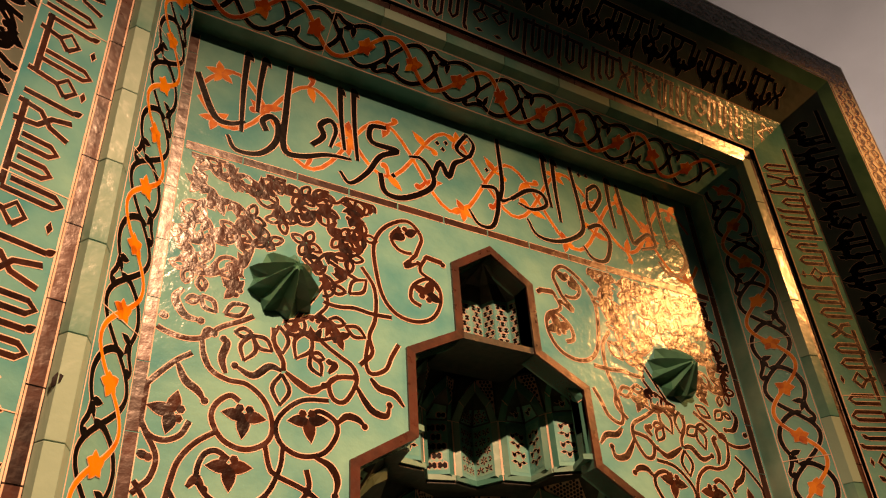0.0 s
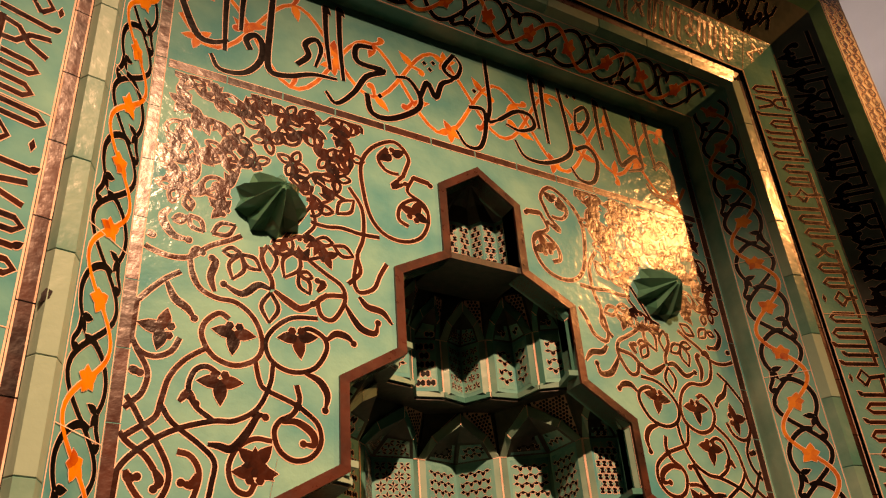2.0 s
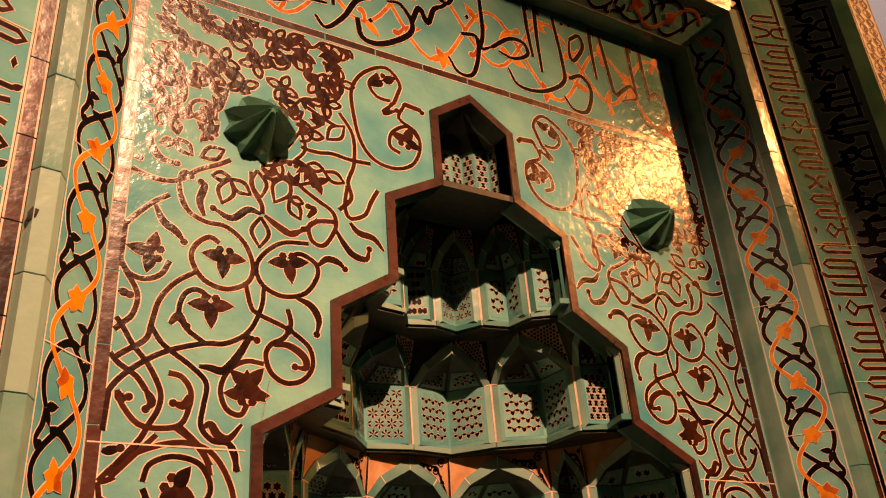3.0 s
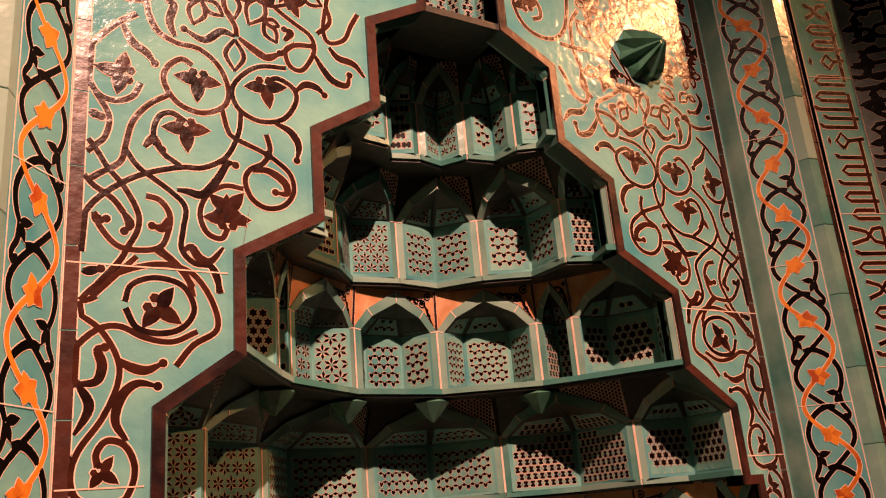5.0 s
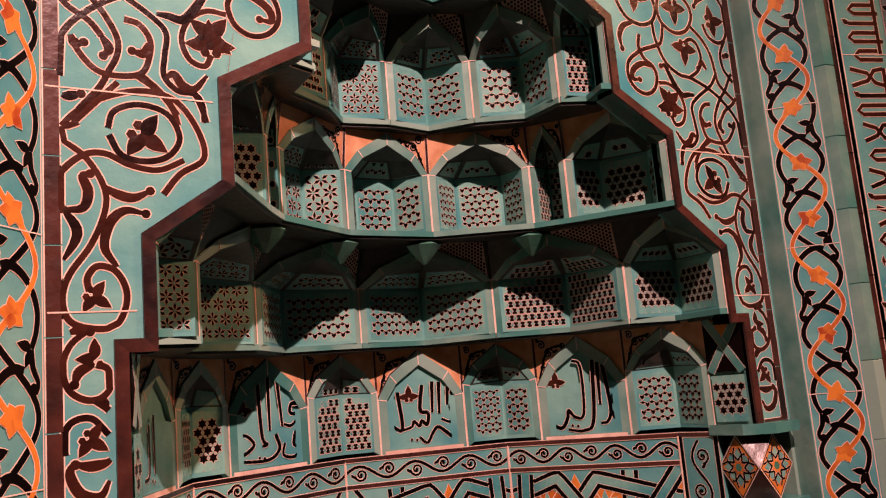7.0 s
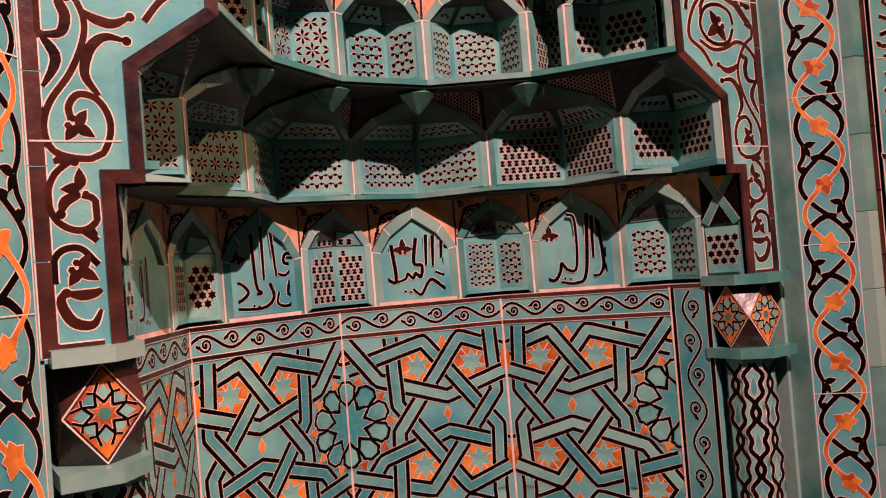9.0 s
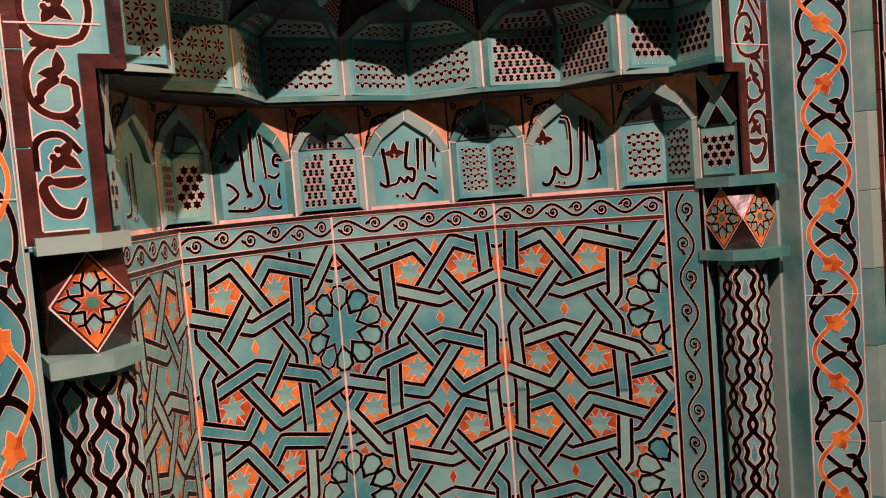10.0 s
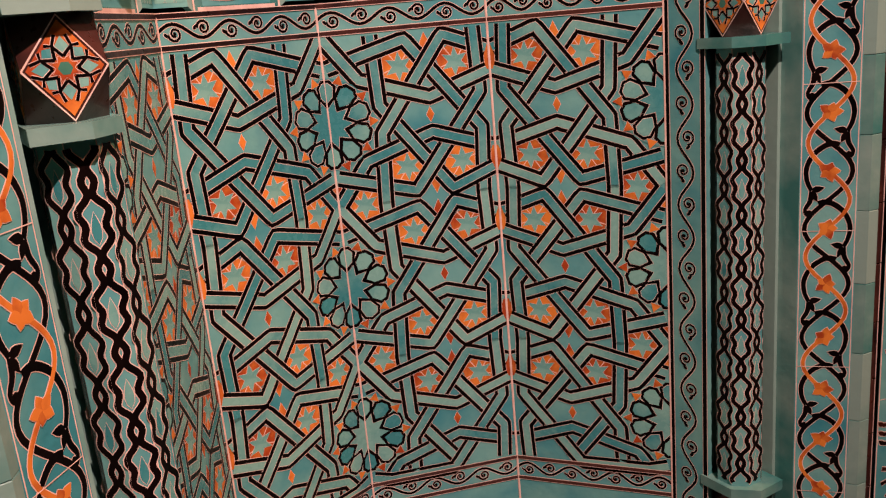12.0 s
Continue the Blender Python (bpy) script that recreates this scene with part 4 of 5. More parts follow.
def vine(d, s0, s1, w, phase):
    """An orange waving stem with blossoms, each blossom ringed by a dark scroll that ends in a split leaf."""
    half = 0.1262
    m, A = w * 0.5, w * 0.40
    n = int((s1 - s0) / (half / 11))
    line = [s0 + (s1 - s0) * k / n for k in range(n + 1)]
    d.ribbon([(s, m + A * math.cos(math.pi * (s - phase) / half)) for s in line], 0.0098, BLACK, h=0.0026, n=1, edge=0.0014)
    d.ribbon([(s, m - A * 0.92 * math.sin(math.pi * (s - phase) / half)) for s in line], 0.0080, ORANGE, h=0.0042, n=1, edge=0.0014)
    k = math.ceil((s0 - phase) / half)
    while phase + k * half < s1 - 0.01:
        s = phase + k * half
        sg = 1 if k % 2 == 0 else -1
        P = lambda u, v: (s + u * half, m - sg * v * A)
        turn = lambda u, v: math.atan2(-sg * v * A, u * half)
        for j in range(5):
            a = j * 2 * math.pi / 5 + 0.3 + 0.2 * math.sin(3.1 * k)
            d.leaf((s, m), a, 0.0225 + 0.003 * math.sin(j * 2.2 + k), 0.0180, ORANGE, h=0.0050, edge=0.0012)
        # other half of the ring: from a thick comma above the blossom round to the split leaf below it
        d.ribbon([P(0.44, -0.42), P(0.47, -0.10), P(0.42, 0.28), P(0.28, 0.70), P(0.06, 0.96), P(-0.16, 0.92), P(-0.33, 0.72)], 0.0088, BLACK, h=0.0029, n=3, edge=0.0014, ends=(1.5, 1.0))
        q = P(-0.34, 0.70)
        d.leaf(q, turn(0.10, -0.50), 0.026, 0.0150, BLACK, h=0.0032, bend=0.20 * sg, edge=0.0014)
        d.leaf(q, turn(-0.26, -0.34), 0.026, 0.0130, BLACK, h=0.0033, edge=0.0014)
        d.ribbon([q, P(-0.52, 0.78), P(-0.66, 0.98), P(-0.76, 0.90), P(-0.72, 0.76)], 0.0088, BLACK, h=0.0031, n=3, edge=0.0014, ends=(1.3, 0.6))
        tip = P(-0.71, 0.80)
        d.shape([(tip[0] + 0.0058 * math.cos(t), tip[1] + 0.0058 * math.sin(t)) for t in (i * math.pi / 4 for i in range(8))], BLACK, h=0.0030, edge=0.0012)
        k += 1


decos, w = band_decos(0.0, -0.05, 0.08, -0.135)
for side, d in decos:
    if side == "top":
        vine(d, -EDGE_X - 0.02, EDGE_X + 0.02, w, -0.483)
        for x in (-0.45, 0.0, 0.45):
            d.ribbon([(x, 0.004), (x, w - 0.004)], 0.0016, MORTAR, h=0.0044, edge=0, curve=False)
    else:
        vine(d, BASE_Z, EDGE_Z + 0.04, w, 1.028 if side == "left" else 1.320)
        for k in range(10):
            d.ribbon([(0.30 + 0.318 * k, 0.004), (0.30 + 0.318 * k, w - 0.004)], 0.0016, MORTAR, h=0.0044, edge=0, curve=False)
    for v in (0.003, w - 0.003):
        d.ribbon([(-0.8 if side == "top" else BASE_Z, v), (0.8 if side == "top" else EDGE_Z + 0.04, v)], 0.0022, MORTAR, h=0.0012, edge=0, curve=False)
    d.done(frame_thing, NAMES)

# plain faceted moulding, tile by tile
PROF = [(0.08, -0.135), (0.090, -0.156), (0.117, -0.160), (0.127, -0.145), (0.127, -0.10)]


def tile_mesh(length):
    s = Soup()
    g = 0.0004
    rows = []
    for z, k in ((g, 0.0012), (g + 0.0012, 0.0), (length - g - 0.0012, 0.0), (length - g, 0.0012)):
        rows.append([(o, y + k, z) for o, y in PROF])
    for a, b in zip(rows, rows[1:]):
        for i in range(len(PROF) - 1):
            s.poly([a[i], a[i + 1], b[i + 1], b[i]])
    s.poly(rows[0]); s.poly(rows[-1])
    return s


LEN = 0.162
proto = part("moulding_tile", tile_mesh(LEN), TEAL, frame_thing)
mesh = proto.data
proto.matrix_basis = Matrix.Translation((EDGE_X, 0, BASE_Z))
proto["label"] = "plain green glazed moulding tile"
n = int((EDGE_Z + 0.1 - BASE_Z) / LEN)
fit_scale = (EDGE_Z + 0.10 - BASE_Z) / (n * LEN)
for k in range(n):
    z = BASE_Z + k * LEN * fit_scale
    m = Matrix.Translation((EDGE_X, 0, z)) @ Matrix.Diagonal((1, 1, fit_scale, 1))
    if k == 0:
        proto.matrix_basis = m
    else:
        shared("moulding_tile", mesh, m, frame_thing)
    shared("moulding_tile", mesh, Matrix.Translation((-EDGE_X, 0, z)) @ Matrix.Diagonal((-1, 1, fit_scale, 1)), frame_thing)
n = 10
for k in range(n):
    span = 2 * (EDGE_X + 0.10) / n
    x = -EDGE_X - 0.10 + k * span
    m = Matrix(((0, 0, span / LEN, x), (0, 1, 0, 0), (1, 0, 0, EDGE_Z), (0, 0, 0, 1)))
    shared("moulding_tile", mesh, m, frame_thing)

# a chip in one tile
s = Soup()
s.prism([(-0.868, -0.1598, 2.364), (-0.858, -0.1598, 2.372), (-0.855, -0.1598, 2.384), (-0.864, -0.1598, 2.388), (-0.869, -0.1598, 2.378)], (0, 0.003, 0))
part("chip", s, BLACK, frame_thing, "dark chipped hole in a moulding tile")

# dark line between moulding and inscription, tile by tile
decos, w = band_decos(0.127, -0.145, 0.155, -0.15)
for side, d in decos:
    a, b = (-0.87, 0.87) if side == "top" else (BASE_Z, EDGE_Z + 0.12)
    s0 = a
    while s0 < b:
        d.ribbon([(s0 + 0.0008, w * 0.5), (min(b, s0 + 0.137) - 0.0008, w * 0.5)], w * 0.7, MAROON, h=0.0024, curve=False, edge=0.003)
        s0 += 0.138
    d.done(frame_thing, NAMES)


def bars(d, s0, s1, w, m, rnd, h=0.0024, thick=0.0095, dense=1.0):
    """Plain bars in the rhythm of a tall angular script: shafts across the band, some joined at their ends."""
    s = s0 + 0.01
    while s < s1 - 0.05:
        kind = rnd.choice("IIUUXOIUI")
        lo, hi = w * rnd.uniform(0.08, 0.3), w * rnd.uniform(0.78, 0.92)
        if kind == "I":
            d.ribbon([(s, lo), (s, hi)], thick, m, h, curve=False, ends=(1.0, 1.0))
            d.leaf((s - 0.002, lo + 0.002), -0.9, 0.02, 0.012, m, h + 0.0003)
            s += 0.024 * dense
        elif kind == "U":
            d.ribbon([(s, hi), (s, lo + 0.012), (s + 0.010, lo), (s + 0.021, lo + 0.012), (s + 0.021, hi * 0.9)], thick, m, h, curve=False)
            s += 0.044 * dense
        elif kind == "X":
            d.ribbon([(s, lo), (s + 0.012, w * 0.45), (s + 0.036, w * 0.6), (s + 0.04, hi)], thick, m, h, curve=False)
            d.ribbon([(s + 0.04, lo), (s + 0.03, w * 0.45), (s + 0.006, w * 0.6), (s, hi)], thick, m, h + 0.0004, curve=False)
            s += 0.062 * dense
        else:
            c = (s + 0.02, w * rnd.uniform(0.35, 0.6))
            d.ribbon([(c[0] - 0.02, c[1]), (c[0], c[1] + 0.017), (c[0] + 0.02, c[1]), (c[0], c[1] - 0.017), (c[0] - 0.02, c[1])], thick * 0.9, m, h, curve=False)
            d.ribbon([(c[0], c[1] + 0.014), (c[0] + 0.006, w * 0.9)], thick, m, h, curve=False)
            d.shape([(c[0] - 0.012, w * 0.16), (c[0], w * 0.20), (c[0] + 0.012, w * 0.16), (c[0], w * 0.12)], m, h)
            s += 0.056 * dense
    # long base bar that ties the shafts together
    t = s0
    while t < s1 - 0.1:
        L = rnd.uniform(0.09, 0.2)
        d.ribbon([(t, w * 0.80), (t + L, w * 0.80)], thick, m, h + 0.0002, curve=False)
        t += L + rnd.uniform(0.03, 0.07)


rnd = random.Random(23)
decos, w = band_decos(0.155, -0.158, 0.278, -0.2)
for side, d in decos:
    a, b = (-0.90, 0.90) if side == "top" else (BASE_Z, EDGE_Z + 0.155)
    bars(d, a, b, w, MID, rnd)
    for v in (0.002, w - 0.002):
        d.ribbon([(a - 0.08, v), (b + 0.08, v)], 0.003, MORTAR, h=0.0014, edge=0, curve=False)
    s0 = a
    while s0 < b:
        d.ribbon([(s0, 0), (s0, w)], 0.0018, MORTAR, h=0.0030, edge=0, curve=False)
        s0 += 0.36
    d.done(frame_thing, NAMES)
# square knot panels at the upper corners
d = Deco((0, -0.179, EDGE_Z + 0.2165), (1, 0, 0), (0, -0.32, 0.947), (0, -0.95, -0.32))
for sx in (-1, 1):
    cx = sx * (EDGE_X + 0.2165)
    for k in range(6):
        a = k * math.pi / 3
        d.ribbon([(cx + 0.045 * math.cos(a), 0.045 * math.sin(a)), (cx + 0.022 * math.cos(a + 1.2), 0.022 * math.sin(a + 1.2)), (cx + 0.045 * math.cos(a + 2.1), 0.045 * math.sin(a + 2.1))], 0.005, MID)

d.done(frame_thing, NAMES)
decos, w = band_decos(0.278, -0.2, 0.374, -0.298)
for side, d in decos:
    a, b = (-1.02, 1.02) if side == "top" else (BASE_Z, EDGE_Z + 0.27)
    bars(d, a, b, w, BLACK, rnd, dense=1.35, thick=0.012)
    s0 = a + 0.03
    while s0 < b - 0.05:
        d.palmette((s0, w * 0.30), -1.57, 0.042, BLACK)
        d.curl((s0 + 0.02, w * 0.2), 0.6, 0.045, 1, 0.012, BLACK)
        d.curl((s0 - 0.02, w * 0.2), 2.5, 0.045, -1, 0.012, BLACK)
        s0 += 0.105
    d.done(frame_thing, NAMES)
decos, w = band_decos(0.430, -0.315, 0.552, -0.315)
for side, d in decos:
    a, b = (-1.23, 1.23) if side == "top" else (BASE_Z, EDGE_Z + 0.49)
    s0, k = a, 0
    while s0 < b:
        sg = 1 if k % 2 else -1
        for v0 in (0.3, 0.68):
            d.ring((s0 + 0.016, w * v0), 0.016, 1.0 * sg, sg, 0.0055, MID, "comma")
            d.ribbon([(s0, w * v0), (s0 + 0.018, w * (v0 + 0.17)), (s0 + 0.036, w * v0)], 0.005, MID, edge=0.001, n=3)
        s0 += 0.036
        k += 1
    for v in (0.006, w - 0.006):
        d.ribbon([(a - 0.02, v), (b + 0.06, v)], 0.006, MID, h=0.0016, curve=False, edge=0.001)
    d.done(frame_thing, NAMES)

# ---- interlaced star pattern of the niche wall ----
STAR_Z, ROW = 1.235, 0.1985
HALF_STRAPS = [  # across the face from the rosette to the fold, and up from the rosette
    [(-0.02, 1.07), (0.20, 0.48), (0.615, 0.21), (1.02, 0.48)],
    [(-0.02, 0.62), (0.487, 0.90), (0.925, -0.215), (0.905, -1.02)],
    [(1.02, 0.69), (0.715, 0.92), (0.308, -0.165), (0.29, -1.02)],
]
STRAPS = HALF_STRAPS + [[(u, -v) for u, v in st] for st in HALF_STRAPS]


def crossings(lines):
    """For each line, where it meets the others: (its length so far, over or under), alternating along it."""
    out = [[] for _ in lines]
    for i, A in enumerate(lines):
        for j, B in enumerate(lines):
            if j <= i:
                continue
            la = 0.0
            for a, b in zip(A, A[1:]):
                lb = 0.0
                for c, e in zip(B, B[1:]):
                    r, q = b - a, e - c
                    den = r.x * q.y - r.y * q.x
                    if abs(den) > 1e-9:
                        t = ((c - a).x * q.y - (c - a).y * q.x) / den
                        u = ((c - a).x * r.y - (c - a).y * r.x) / den
                        if 0 <= t <= 1 and 0 <= u <= 1:
                            knot = {"lines": (i, j)}
                            out[i].append((la + t * r.length, i, knot)); out[j].append((lb + u * q.length, j, knot))
                    lb += (e - c).length
                la += (b - a).length
    for c in out:
        c.sort(key=lambda x: x[0])
        phase = next(((1 if i == k["over"] else -1) * (-1) ** n for n, (_, i, k) in enumerate(c) if "over" in k), 1)
        for n, (_, i, k) in enumerate(c):
            if "over" not in k:
                k["over"] = i if phase * (-1) ** n > 0 else sum(k["lines"]) - i
    return [[(s0, 1 if k["over"] == i else -1) for s0, i, k in c] for c in out]


def dense(line, step=0.008):
    pts = []
    for a, b in zip(line, line[1:]):
        n = max(2, int((b - a).length / step))
        pts += [a.lerp(b, k / n) for k in range(n)]
    return pts + [line[-1]]


def star_poly(c, n, r1, r2, a0):
    return [(c[0] + (r1 if k % 2 == 0 else r2) * math.cos(a0 + math.pi * k / n), c[1] + (r1 if k % 2 == 0 else r2) * math.sin(a0 + math.pi * k / n)) for k in range(2 * n)]


def star_tile_mesh(a0):
    """A five-sided orange tile with a small turquoise star and pale joints."""
    r = 0.049
    d = Deco((0, 0, 0), (1, 0, 0), (0, 0, 1), (0, 1, 0))
    d.shape(star_poly((0, 0), 5, r, r * 0.81, a0), ORANGE, h=0.0012, edge=0)
    for k in range(5):
        a = a0 + math.pi / 5 + k * 2 * math.pi / 5
        d.ribbon([(0, 0), (r * math.cos(a), r * math.sin(a))], 0.0020, MORTAR, h=0.0019, edge=0, curve=False)
    d.shape(star_poly((0, 0), 6, r * 0.70, r * 0.32, a0), STRAP, h=0.0026, edge=0.0012)
    me = bpy.data.meshes.new("star_tile")
    v, f, mi = [], [], []
    for k, (m, s) in enumerate(d.soups.values()):
        f += [tuple(len(v) + q for q in face) for face in s.f]
        v += s.v
        mi += [k] * len(s.f)
        me.materials.append(m)
    me.from_pydata(v, [], f)
    for poly, k in zip(me.polygons, mi):
        poly.material_index = k
    return me


STAR_UP, STAR_DOWN = star_tile_mesh(math.pi / 2), star_tile_mesh(-math.pi / 2)


def girih(d, L, flip):
    def P(u, v, row, up):
        z = STAR_Z - 2 * ROW * row + (v if up else -v) * ROW
        return Vector(((1 - u) * L if flip else u * L, z))
    for row in range(3):
        for up in (True, False):
            lines = [[P(u, v, row, True) for u, v in st] for st in STRAPS] if up else []
            cross = crossings(lines)
            for line, cr in zip(lines, cross):
                pts = dense(line)
                hs, acc, prev = [], 0.0, pts[0]
                for p in pts:
                    acc += (p - prev).length
                    prev = p
                    h = 0.0
                    for s0, sg in cr:
                        k = max(0.0, 1 - abs(acc - s0) / 0.030)
                        h += sg * k * 0.0014
                    hs.append(0.0044 + h)
                keep = [i for i, p in enumerate(pts) if d.clip(p)]
                if len(keep) < 2:
                    continue
                pts, hs = [pts[i] for i in keep], [hs[i] for i in keep]
                k = len(pts)
                d.strip(pts, [0.0415] * k, MORTAR, [h - 0.0004 for h in hs])
                d.strip(pts, [0.0392] * k, BLACK, hs)
                d.strip(pts, [0.0206] * k, MORTAR, [h + 0.0004 for h in hs])
                d.strip(pts, [0.0184] * k, STRAP, [h + 0.0007 for h in hs])
            # orange cells with small turquoise stars, each a tile of its own
            for u, v, r in ((0.445, 0.595, 0.049), (0.785, 0.595, 0.049), (0.16, 1.0, 0.049), (0.985, 0.60, 0.034), (0.03, 0.80, 0.016)):
                c = P(u, v, row, up)
                if (v == 1.0 and (not up or row == 0)) or c.y < 0.34:
                    continue
                a0 = math.pi / 2 if up else -math.pi / 2
                if r > 0.045:
                    m = Matrix((d.x, d.n, d.y)).transposed().to_4x4()
                    m.translation = d.at(c, 0.0)
                    shared("star_tile", STAR_UP if up else STAR_DOWN, m, niche)
                else:
                    keep, d.clip, d.span = d.clip, None, (0.001, L - 0.001)
                    d.shape(star_poly(c, 5, r, r * 0.81, a0), ORANGE, h=0.0012, edge=0)
                    d.clip, d.span = keep, None
            for u, v, rx, rz in ((0.61, 0.0, 0.009, 0.018), (0.61, 0.83, 0.012, 0.026)):
                if v == 0.0 and not up:
                    continue
                c = P(u, v, row, up)
                d.shape([(c.x - rx, c.y), (c.x, c.y + rz), (c.x + rx, c.y), (c.x, c.y - rz)], ORANGE, h=0.0016, edge=0.0014)
        # ten-pointed rosette
        c = P(0, 0, row, True)
        d.clip, keep = None, d.clip
        d.span = (0.001, L - 0.001)
        d.shape([(c.x + 0.108 * math.cos(k * math.pi / 10), c.y + 0.108 * math.sin(k * math.pi / 10)) for k in range(20)], STRAP, h=0.0058, edge=0)
        for k in range(10):
            a = k * math.pi / 5 + math.pi / 10
            big = [(c.x + r * math.cos(a + da), c.y + r * math.sin(a + da)) for r, da in ((0.036, 0), (0.064, 0.34), (0.092, 0.29), (0.104, 0.12), (0.104, -0.12), (0.092, -0.29), (0.064, -0.34))]
            kite = [(c.x + r * math.cos(a + da), c.y + r * math.sin(a + da)) for r, da in ((0.049, 0), (0.066, 0.235), (0.088, 0.205), (0.096, 0.09), (0.096, -0.09), (0.088, -0.205), (0.066, -0.235))]
            d.shape(big, BLACK, h=0.0072 + 0.0002 * (k % 2), edge=0.0012)
            d.shape(kite, STRAP, h=0.0086, edge=0.0012)
            b = a + math.pi / 10
            t = (c.x + 0.103 * math.cos(b), c.y + 0.103 * math.sin(b))
            d.shape([(t[0] + 0.014 * math.cos(b + k2 * 2.094), t[1] + 0.014 * math.sin(b + k2 * 2.094)) for k2 in range(3)], ORANGE, h=0.0090, edge=0.0012)
        d.clip, d.span = keep, None


def scroll_band(d, s0, s1, v, amp, step, m=BLACK, w=0.0068):
    """A running dark scroll with a volute in each bay."""
    n = max(2, round((s1 - s0) / step))
    st = (s1 - s0) / n
    pts = [(s0 + st * k / 6, v + amp * math.sin(math.pi * k / 6)) for k in range(6 * n + 1)]
    d.ribbon(pts, w, m, n=1, edge=0.0014)
    for k in range(n):
        sg = 1 if k % 2 == 0 else -1
        x = s0 + st * (k + 0.5)
        d.volute((x + st * 0.05, v - sg * amp * 0.30), st * 0.23, math.pi, sg, w * 0.85, m)
        d.leaf((x - st * 0.30, v - sg * amp * 0.10), -sg * 0.9, st * 0.20, st * 0.11, m, edge=0.0012)


for i, (f, a, dr, n, L) in enumerate(FACES):
    lo, hi = (0.004, L - 0.004)
    d = Deco(a, dr, (0, 0, 1), n)
    if 1 <= i <= 4:
        d.clip = lambda p, lo=lo, hi=hi: lo < p[0] < hi and 0.30 < p[1] < 1.436
        girih(d, L, flip=i in (2, 4))
        d.clip = None
        for s_ in ((0.0, 0.0018), (L, 0.0018)):
            d.ribbon([(s_[0], 0.10), (s_[0], 1.50)], 0.004, MORTAR, h=0.0100, edge=0, curve=False)
        for z in (1.441, 1.502, 0.295, 0.235):
            d.ribbon([(0.0, z), (L, z)], 0.009, MAROON, h=0.0080, curve=False, edge=0.0016)
        scroll_band(d, 0.0, L, 1.4715, 0.015, 0.062)
        scroll_band(d, 0.0, L, 0.265, 0.015, 0.062)
    else:
        for s_ in (0.006, L - 0.006):
            d.ribbon([(s_, 0.10), (s_, 1.50)], 0.010, BLACK, h=0.0026, curve=False)
        d2 = Deco(a + dr * (L / 2), (0, 0, 1), dr, n)
        scroll_band(d2, 0.12, 1.49, 0.0, min(0.02, L * 0.22), 0.075, w=0.006)
        d2.done(niche, NAMES)
        d.ribbon([(0.0, 1.502), (L, 1.502)], 0.009, MAROON, h=0.0030, curve=False)
    d.done(niche, NAMES)


# ---- lattice fillings and spandrels of the muqarnas ----
def quad_deco(q):
    """A working face on a quad, with its width and height, turned towards the room."""
    a, b, c, e = q
    ex = (b - a)
    wid = ex.length
    ex = ex.normalized()
    n = ex.cross((e - a)).normalized()
    mid = (a + b + c + e) / 4
    if n.dot(Vector((-0.3, -1.3, 1.8)) - mid) < 0:
        n = -n
    ey = n.cross(ex)
    if ey.z < 0:
        ey = -ey
    return Deco(a, ex, ey, n), wid, (e - a).length


def inside(p, loc, tol=0.0006):
    """True where p lies in the convex outline loc, whichever way that runs."""
    signs = [(b - a).x * (p[1] - a.y) - (b - a).y * (p[0] - a.x) for a, b in zip(loc, loc[1:] + loc[:1])]
    lens = [(b - a).length for a, b in zip(loc, loc[1:] + loc[:1])]
    return all(v > -tol * l for v, l in zip(signs, lens)) or all(v < tol * l for v, l in zip(signs, lens))


